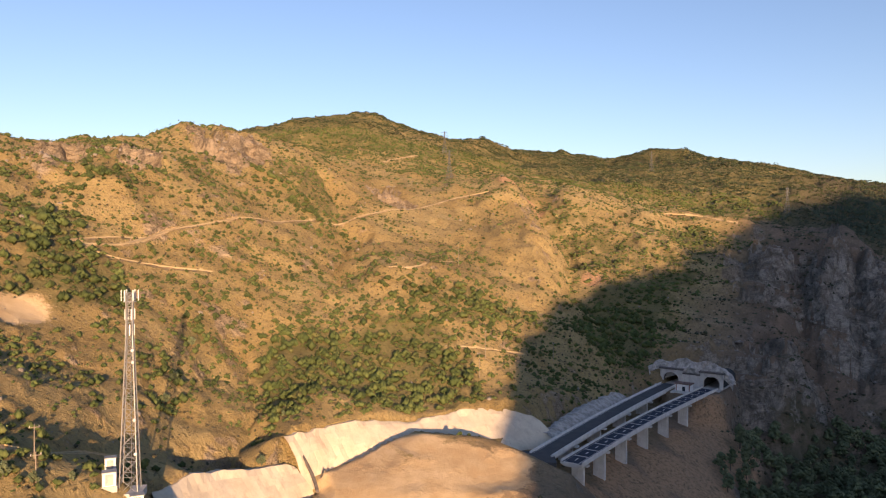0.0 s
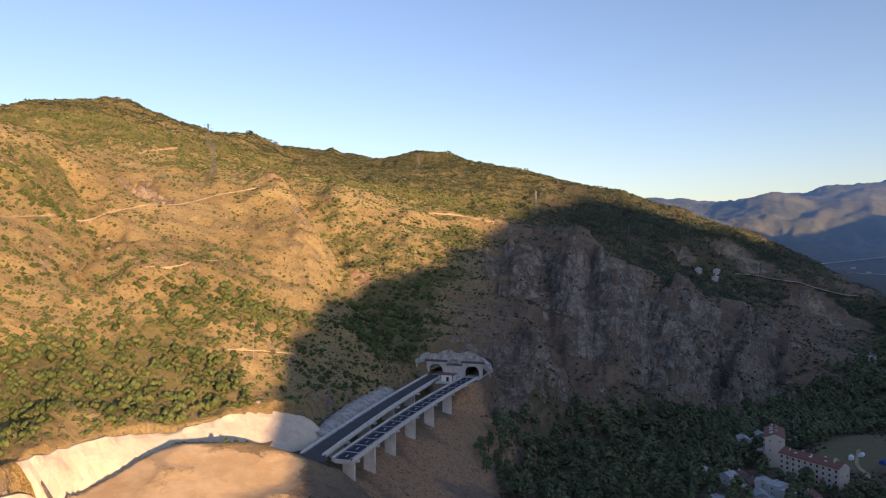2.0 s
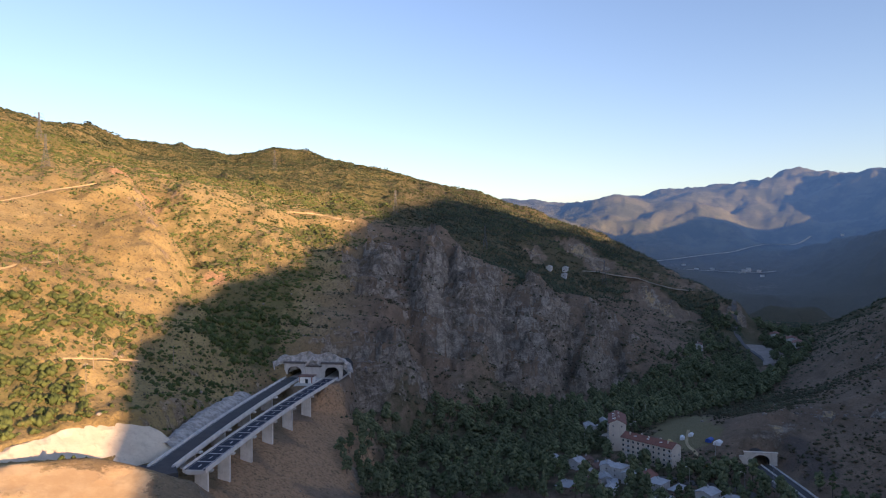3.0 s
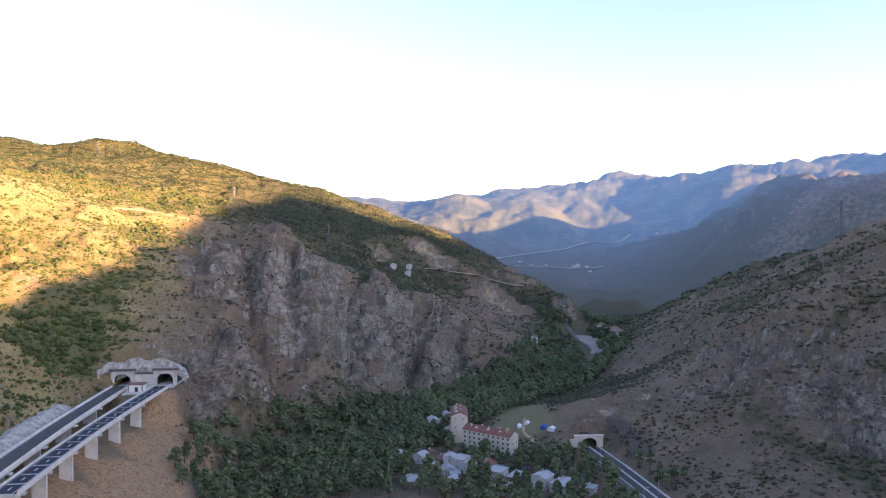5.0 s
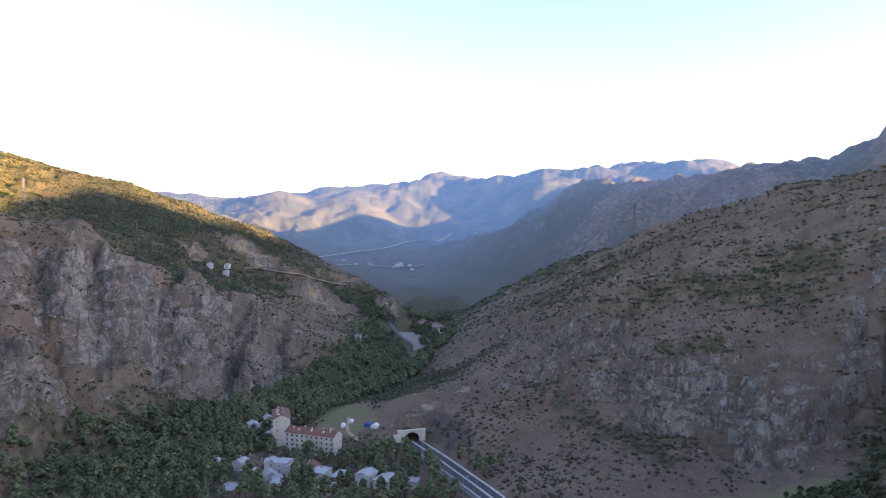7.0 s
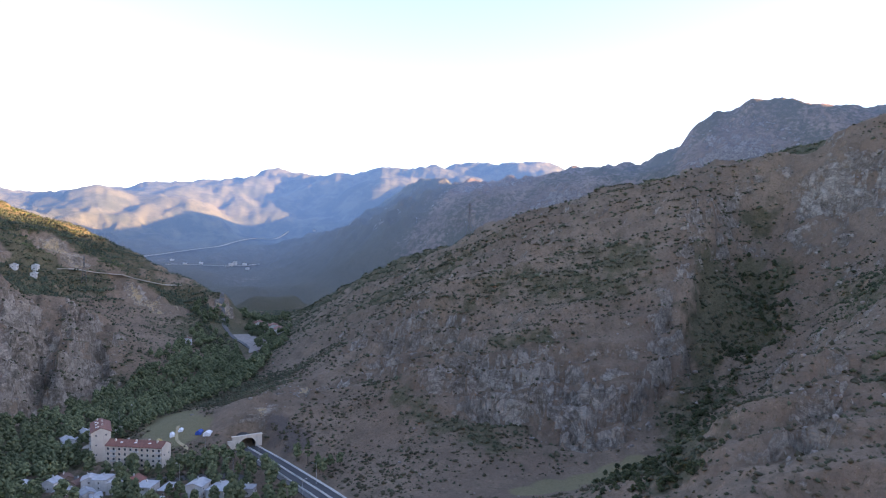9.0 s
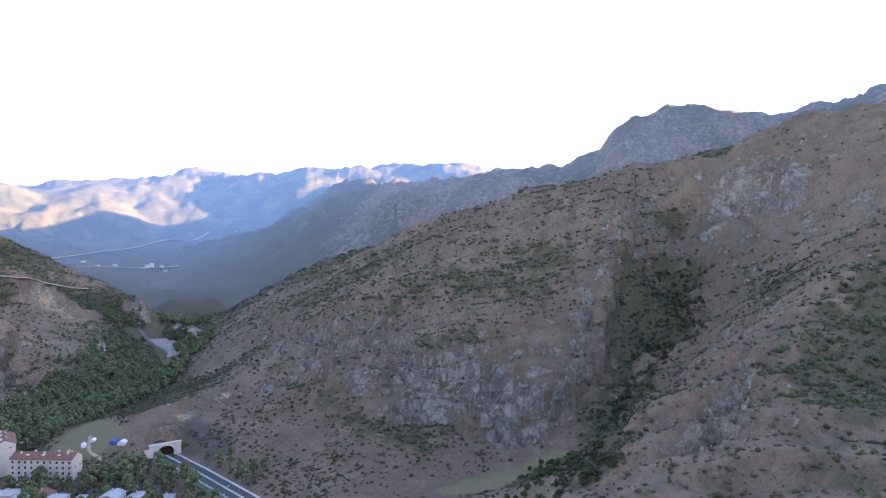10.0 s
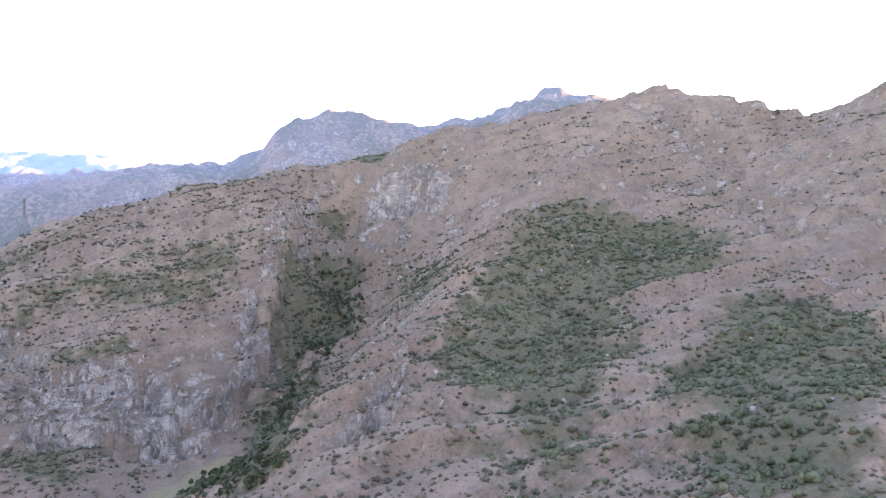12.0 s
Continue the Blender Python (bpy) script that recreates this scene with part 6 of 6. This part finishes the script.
# ---- plants ----
def clump(rng, tufts):
    """A ragged bush: a few angular lobes and some twigs of leaves that stick out of them."""
    eight = np.array([(1, 0, 0), (0, 1, 0), (-1, 0, 0), (0, -1, 0), (0, 0, 1), (0, 0, -1)], float)
    sides = np.array([[i, (i + 1) % 4, 4] for i in range(4)] + [[(i + 1) % 4, i, 5] for i in range(4)])
    verts, faces, base = [], [], 0
    for k in range(3):
        a = 2.4 * k + rng.random()
        c = np.array([math.cos(a), math.sin(a), 0]) * (0.5 if k else 0.0) + [0, 0, 0.3 + 0.35 * rng.random() + (0.25 if k == 0 else 0)]
        turn = rng.random() * 1.5
        q = eight * (0.55 + 0.36 * rng.random((6, 1)))
        q = np.stack([q[:, 0] * math.cos(turn) - q[:, 1] * math.sin(turn), q[:, 0] * math.sin(turn) + q[:, 1] * math.cos(turn), q[:, 2]], 1)
        verts.append(q + c)
        faces.append(sides + base)
        base += 6
    for _ in range(tufts):
        d = rng.normal(size=3)
        d /= np.linalg.norm(d)
        d[2] = abs(d[2]) * 0.9
        verts.append(d * (0.7 + 0.4 * rng.random()) + [0, 0, 0.25] + rng.normal(size=(3, 3)) * 0.24)
        faces.append(np.array([[base, base + 1, base + 2]]))
        base += 3
    return np.concatenate(verts), np.concatenate(faces)


def coarse(rng):
    """A bush some way off: eight uneven faces and two loose sprigs."""
    v = np.array([(1, 0, 0.3), (0, 1, 0.3), (-1, 0, 0.3), (0, -1, 0.3), (0, 0, 1.0), (0, 0, -0.3)]) * (0.7 + 0.6 * rng.random((6, 1)))
    f = [[i, (i + 1) % 4, 4] for i in range(4)] + [[(i + 1) % 4, i, 5] for i in range(4)]
    for k in range(2):
        d = rng.normal(size=3) * 0.6 + [0, 0, 0.5]
        f.append([len(v), len(v) + 1, len(v) + 2])
        v = np.concatenate([v, d + rng.normal(size=(3, 3)) * 0.35])
    return v, np.array(f)


def tiny(rng):
    """A far tree: a short, uneven cone of few faces."""
    a = np.linspace(0, 2 * math.pi, 6)[:-1] + rng.random(5) * 0.6
    v = [(math.cos(t) * (0.7 + 0.5 * rng.random()), math.sin(t) * (0.7 + 0.5 * rng.random()), 0.1 + 0.4 * rng.random()) for t in a]
    v += [(0.25 * rng.normal(), 0.25 * rng.normal(), 1.3 + 0.5 * rng.random())]
    return np.array(v), np.array([[i, (i + 1) % 5, 5] for i in range(5)])


def scatter(name, kinds, x, y, z, size, tall, mat, label, category, seed):
    """Many plants in one mesh: each a turned, scaled copy of one of the kinds."""
    rng = np.random.default_rng(seed)
    allv, allf, base = [], [], 0
    pick = rng.integers(0, len(kinds), len(x))
    for k, (v, f) in enumerate(kinds):
        i = np.where(pick == k)[0]
        if not len(i):
            continue
        a = rng.random(len(i)) * 2 * math.pi
        ca, sa = np.cos(a)[:, None], np.sin(a)[:, None]
        sx, sy = size[i][:, None] * (0.8 + 0.5 * rng.random((len(i), 1))), size[i][:, None]
        px, py = v[None, :, 0] * sx, v[None, :, 1] * sy
        vv = np.stack([px * ca - py * sa + x[i][:, None], px * sa + py * ca + y[i][:, None], v[None, :, 2] * (size[i] * tall[i])[:, None] + z[i][:, None]], -1)
        ff = f[None] + (base + np.arange(len(i)) * len(v))[:, None, None]
        allv.append(vv.reshape(-1, 3))
        allf.append(ff.reshape(-1, 3))
        base += len(i) * len(v)
    co, tri = np.concatenate(allv), np.concatenate(allf)
    me = bpy.data.meshes.new(name)
    me.vertices.add(len(co))
    me.vertices.foreach_set("co", co.ravel())
    me.loops.add(tri.size)
    me.loops.foreach_set("vertex_index", tri.ravel())
    me.polygons.add(len(tri))
    me.polygons.foreach_set("loop_start", np.arange(len(tri)) * 3)
    me.update(calc_edges=True)
    me.materials.append(mat)
    return tagged(new(name, me), label, category, kind="stuff")


def near_line(x, y, points, reach):
    """Whether a place lies within reach of a line."""
    out = np.zeros(len(x), bool)
    for (ax, ay, *_), (bx, by, *_) in zip(points, points[1:]):
        dx, dy = bx - ax, by - ay
        t = np.clip(((x - ax) * dx + (y - ay) * dy) / (dx * dx + dy * dy), 0, 1)
        out |= np.hypot(x - ax - t * dx, y - ay - t * dy) < reach
    return out


def open_ground(x, y):
    """Ground with nothing built on it."""
    shut = near_line(x, y, [hw(240, -139), hw(470, -143)], 24) | near_line(x, y, VR, 11) | near_line(x, y, [q[:3] for q in bench_path[::4]], 11)
    shut |= near_line(x, y, UPPER_FOOT, 9) | near_line(x, y, UPPER_HEAD, 4.5) | near_line(x, y, LOWER_FOOT, 9) | near_line(x, y, LOWER_HEAD, 4)
    shut |= near_line(x, y, [(-30, 250), (0, 262), (25, 278)], 17)
    shut |= near_line(x, y, [(-24, 274), (-4, 282), (20, 286)], 11)
    shut |= near_line(x, y, [q[:2] for q in CUT_TOP], 3) | near_line(x, y, [(326, 328), (333, 297)], 10) | near_line(x, y, [(336, 342), (351, 374)], 10)
    shut |= near_line(x, y, [(660, 462), (700, 500), (754, 543), (817, 603), (883, 663)], 11)
    shut |= near_line(x, y, [((p[0] + q[0]) / 2, (p[1] + q[1]) / 2) for p, q in zip(UPPER_FOOT, UPPER_HEAD)], 9) | near_line(x, y, [((p[0] + q[0]) / 2, (p[1] + q[1]) / 2) for p, q in zip(LOWER_FOOT, LOWER_HEAD)], 8)
    shut |= near_line(x, y, [(767, 590), (760, 561), (756, 540)], 15)
    shut |= near_line(x, y, [(-79.5, 178), (-79, 179)], 8)
    for h in HOUSES + ((835, 577), (811, 545), (776, 506), (800, 530)):
        shut |= np.hypot(x - h[0], y - h[1]) < 8.5
    return ~shut


rng = np.random.default_rng(5)
BUSHES = [clump(rng, 9) for _ in range(7)]
COARSE = [coarse(rng) for _ in range(6)]
TINY = [tiny(rng) for _ in range(6)]


def sow(count, r0, r1, seed, bias, a0=-139.0, a1=38.0):
    """Random places in the ring r0 to r1 of the seen half, kept where plants grow."""
    g = np.random.default_rng(seed)
    r = np.sqrt(g.random(count) * (r1 * r1 - r0 * r0) + r0 * r0)
    a = np.radians(a0 + (a1 - a0) * g.random(count))
    x, y = -r * np.sin(a), r * np.cos(a)
    z, rock, green, bare = land(x, y)
    west = overgrown(x, y)
    deep = np.clip((x - 820) / 150, 0, 1) * np.clip((900 - y) / 200, 0, 1)
    south = np.clip((-40 - y) / 40, 0, 1)
    sparse = 0.55 * south * (1 - green) + blobs(x, y, [(-100, 215, 40), (-82, 262, 34), (230, 545, 55), (205, 495, 35), (255, 600, 35), (40, 610, 80), (0, 545, 60), (80, 650, 60), (-10, 640, 60)])
    want = 0.35 * deep + bias * (0.36 + 0.32 * west) + 0.95 * green - 0.5 * sparse - 0.6 * rock * (1 - green) - 1.8 * bare - 0.9 * blobs(x, y, CLAY[4:]) - 1.5 * blobs(x, y, MEADOW) + fbm(x, y, 60, 4, 91) * 1.7 + fbm(x, y, 15, 3, 97) * 0.6
    ok = (g.random(count) < want) & open_ground(x, y) & ((z > 12) | (r > 1040))
    return x[ok], y[ok], z[ok], green[ok], west[ok], g


x, y, z, green, west, g = sow(50000, 110, 560, 11, 1.15)
lush = np.clip(green * 1.4, 0, 1)
size, tall = (0.42 + 1.15 * g.random(len(x)) ** 2.2) * (0.75 + 0.4 * lush + 0.4 * west + 0.45 * lush * west), 0.75 + 0.5 * g.random(len(x))
hollow = (y < -60) & (west <= 0.5)
size = size * np.where(hollow, 1 + 0.08 * lush, 1)
for side, leaf, label, seed in ((west > 0.5, SCRUB_LEAF, "olive green scrub bushes scattered on dry slopes", 1), (hollow, HOLLOW_LEAF, "green scrub bushes filling the southern hollow", 8),
                                ((west <= 0.5) & ~hollow, EAST_LEAF, "dark grey-green scrub bushes on the shaded slopes", 6)):
    scatter("scrub", BUSHES, x[side], y[side], z[side] - 0.15, size[side], tall[side], leaf, label, "bushes", seed)
x, y, z, green, west, g = sow(60000, 110, 700, 14, 1.5)
scatter("low_scrub", COARSE, x, y, z - 0.1, (0.3 + 0.9 * g.random(len(x)) ** 1.8) * (1.5 - 0.7 * west) * (1 - 0.3 * (y < -60)), 0.8 + 0.5 * g.random(len(x)), DRY_LEAF, "small grey-brown thorn bushes dotted over dry slopes", "bushes", 4)
x, y, z, green, west, g = sow(100000, 560, 1050, 12, 1.15)
size, tall = (0.7 + 1.7 * g.random(len(x)) ** 1.8) * (0.85 + 0.4 * green), 0.7 + 0.5 * g.random(len(x))
for side, leaf, label, seed in ((west > 0.5, SCRUB_LEAF, "olive scrub and low trees on the higher slopes", 2), (west <= 0.5, EAST_LEAF, "dark scrub on the higher shaded slopes", 7)):
    scatter("scrub", COARSE, x[side], y[side], z[side] - 0.2, size[side], tall[side], leaf, label, "bushes", seed)
x, y, z, green, west, g = sow(88000, 1050, 1700, 13, 1.2, -66.0, 16.0)
size, tall = 1.15 + 1.15 * g.random(len(x)), 0.45 + 0.35 * g.random(len(x))
for side, leaf, label, seed in ((x < 760, PINE_LEAF, "olive green forest cover on the far summits", 3), ((x >= 760) & (g.random(len(x)) < np.clip((1560 - np.hypot(x, y)) / 350, 0, 1)), SHADED_PINE, "forest across the upper valley, leaves darkened for shade", 9)):
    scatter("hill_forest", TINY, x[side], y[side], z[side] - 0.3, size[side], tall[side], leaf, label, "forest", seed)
x, y, z, green, west, g = sow(36000, 700, 1160, 15, 0.6, -56.0, -22.0)
dense = g.random(len(x)) < within(x, y, DENSE[4:])
x, y, z = x[dense], y[dense], z[dense]
scatter("hill_forest", TINY, x, y, z - 0.3, 1.1 + 1.3 * g.random(len(x)), 0.8 + 0.5 * g.random(len(x)), SHADED_PINE, "green forest on the shaded side of the valley, leaves darkened for shade", "forest", 5)


def boulder(rng):
    """An angular block of rock."""
    bm = bmesh.new()
    bmesh.ops.create_icosphere(bm, subdivisions=1, radius=1.0)
    v = np.array([q.co[:] for q in bm.verts]) * (0.65 + 0.6 * rng.random((12, 1))) * [1.0, 0.8, 0.75]
    f = np.array([[q.index for q in face.verts] for face in bm.faces])
    bm.free()
    return v, f


STONE = surface("outcrop_rock", (0.31, 0.27, 0.23), (0.20, 0.17, 0.145), 0.35, 0.95, 0.6)
bg = np.random.default_rng(44)
BLOCKS = [boulder(bg) for _ in range(7)]
br = np.sqrt(bg.random(60000)) * 760
ba = np.radians(-139 + 177 * bg.random(60000))
bx, by = -br * np.sin(ba), br * np.cos(ba)
bz, brock, bgreen, bbare = land(bx, by)
bok = (bg.random(60000) < 0.02 + 0.75 * np.clip(brock * 1.3 + fbm(bx, by, 20, 3, 55) * 1.2, 0, 1) * (brock > 0.08)) & open_ground(bx, by) & (br > 130) & (bz > 20)
bx, by, bz = bx[bok], by[bok], bz[bok]
scatter("boulders", BLOCKS, bx, by, bz + 0.1, 0.3 + 1.5 * bg.random(len(bx)) ** 3.0, 0.7 + 0.8 * bg.random(len(bx)), STONE, "angular grey outcrops and loose blocks on rocky slopes", "rocks", 19)


def tree_meshes(seed, tall, wide, leaf, tufts):
    """Trunk with limbs, and a crown of uneven clumps with loose leaves."""
    g = np.random.default_rng(seed)
    bm = bmesh.new()
    bmesh.ops.create_cone(bm, cap_ends=True, segments=7, radius1=0.32, radius2=0.12, depth=tall * 0.62, matrix=Matrix.Translation((0, 0, tall * 0.31 - 0.4)))
    verts, faces, base = [], [], 0
    for i in range(11):
        u = (i + 0.6) / 11
        reach = wide * math.sin(math.pi * min(0.16 + 0.8 * u, 1)) * 0.62
        a = i * 2.4 + g.random()
        c = np.array([math.cos(a) * reach * g.random() ** 0.5, math.sin(a) * reach * g.random() ** 0.5, tall * (0.28 + 0.64 * u)])
        v, f = clump(g, tufts)
        verts.append(v * wide * (0.30 + 0.2 * g.random()) * (1.1 - 0.35 * u) + c - [0, 0, 0.3])
        faces.append(f + base)
        base += len(v)
        if i < 6:
            q = beam_pose((0, 0, tall * 0.22 + i * tall * 0.05), c)
            bmesh.ops.create_cone(bm, cap_ends=False, segments=5, radius1=0.11, radius2=0.04, depth=1, matrix=q @ Matrix.Translation((0, 0, 0.5)))
    trunk = finish(bm, "trunk", BARK)
    crown = bpy.data.meshes.new("crown")
    crown.from_pydata(np.concatenate(verts).tolist(), [], np.concatenate(faces).tolist())
    crown.materials.append(leaf)
    return trunk, crown


def tree(meshes, m, label, group):
    t = thing("tree", m, label, "tree", group)
    put("trunk", meshes[0], t, pose(0, 0, 0))
    put("crown", meshes[1], t, pose(0, 0, 0))
    return t


SPECIES = [(tree_meshes(s, tall, wide, leaf, 10), word) for s, tall, wide, leaf, word in (
    (1, 9.5, 4.2, TREE_LEAF, "broad dark green"), (2, 8.0, 3.8, TREE_LEAF, "round dark green"), (3, 11.0, 4.6, TREE_LEAF, "tall dark green"), (4, 14.0, 2.2, LIGHT_LEAF, "slender pale green poplar"), (5, 7.0, 3.4, LIGHT_LEAF, "small pale green"))]
WOOD_LINES = [[(150, 395), (235, 385), (311, 403), (418, 427), (519, 438), (630, 481), (762, 544), (851, 628)]]
g = np.random.default_rng(21)
spots = []
for _ in range(9000):
    if g.random() < 0.6:
        x, y = 140 + 480 * g.random(), 290 + 210 * g.random()
    else:
        x, y = 250 + 160 * g.random(), 190 + 200 * g.random()
    spots.append((x, y))
spots = np.array(spots)
zs = land(spots[:, 0], spots[:, 1])[0]
slope = spots[:, 0] < 300                                                     # here the wood climbs the foot of the slope
inwood = (near_line(spots[:, 0], spots[:, 1], WOOD_LINES[0], 52) & (zs < 24)) | (slope & near_line(spots[:, 0], spots[:, 1], WOOD_LINES[0], 66) & (zs < 34))
village = (zs < 22) & near_line(spots[:, 0], spots[:, 1], [(265, 345), (300, 250), (318, 215)], 46) & (g.random(len(spots)) < 0.2)
verge = near_line(spots[:, 0], spots[:, 1], [(322, 335), (320, 300), (335, 272), (338, 250)], 9) & (g.random(len(spots)) < 0.6)
ok = (inwood | village | verge) & open_ground(spots[:, 0], spots[:, 1])
chosen = []
for i in np.where(ok)[0]:
    if all((spots[i, 0] - spots[j, 0]) ** 2 + (spots[i, 1] - spots[j, 1]) ** 2 > 26 for j in chosen):
        chosen.append(i)
singles = [i for i in chosen if np.hypot(*spots[i]) < 440][:260]
masters = {}
for i in singles:
    k = int(g.choice(len(SPECIES), p=(0.3, 0.28, 0.2, 0.08, 0.14)))
    m = pose(spots[i, 0], spots[i, 1], zs[i] - 0.2, 0, 0, 360 * g.random())
    size = 0.75 + 0.5 * g.random()
    if k not in masters:
        masters[k] = tree(SPECIES[k][0], m, f"{SPECIES[k][1]} tree on the valley floor", "valley trees")
    else:
        copy_thing(masters[k], m).scale = (size, size, size * (0.9 + 0.25 * g.random()))
rest = np.array([i for i in chosen if i not in set(singles)])
g2 = np.random.default_rng(8)
wood = []
for k in range(4):
    light = tree_meshes(50 + k, (9.5, 8.0, 11.5, 7.0)[k], (4.3, 3.9, 4.6, 3.5)[k], TREE_LEAF, 4)[1]
    v = np.array([q.co[:] for q in light.vertices])
    f = np.array([p.vertices[:] for p in light.polygons])
    wood.append((v, f))
# the wood further up the valley
far_spots = np.stack([560 + 420 * g2.random(5000), 400 + 380 * g2.random(5000)], 1)
fz = land(far_spots[:, 0], far_spots[:, 1])[0]
fok = near_line(far_spots[:, 0], far_spots[:, 1], WOOD_LINES[0] + [(1005, 754)], 60) & (fz < 60) & open_ground(far_spots[:, 0], far_spots[:, 1]) & (g2.random(5000) < 0.34)
wx, wy, wz = np.append(spots[rest, 0], far_spots[fok, 0]), np.append(spots[rest, 1], far_spots[fok, 1]), np.append(zs[rest], fz[fok])
rg = np.random.default_rng(33)
rv = np.stack([260 + 380 * rg.random(9000), -75 + 120 * rg.random(9000)], 1)
rv = rv[(rg.random(9000) < 0.75 * within(rv[:, 0], rv[:, 1], RAVINE_DENSE[:2])) & ~near_line(rv[:, 0], rv[:, 1], CLIFF, 17)][:520]
rz = land(rv[:, 0], rv[:, 1])[0]
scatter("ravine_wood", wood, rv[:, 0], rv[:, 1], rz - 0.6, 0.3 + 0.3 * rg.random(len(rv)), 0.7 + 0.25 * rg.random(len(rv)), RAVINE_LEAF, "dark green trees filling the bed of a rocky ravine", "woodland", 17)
for lx, ly, ls in ((-64, 247, 0.55), (-105, 265, 0.6), (-106, 277, 0.55), (-93, 159, 0.45), (-98, 156, 0.5), (-89, 168, 0.35), (-113, 315, 0.6), (-64, 281, 0.3), (43, 455, 0.8)):
    copy_thing(masters[1], pose(lx, ly, height(lx, ly) - 0.2, 0, 0, 40 * ls * 10)).scale = (ls, ls, ls)
scatter("woodland", wood, wx, wy, wz - 0.4, 0.75 + 0.45 * g2.random(len(wx)), 0.9 + 0.3 * g2.random(len(wx)), TREE_LEAF, "dense dark green riverside wood on the valley floor", "woodland", 9)
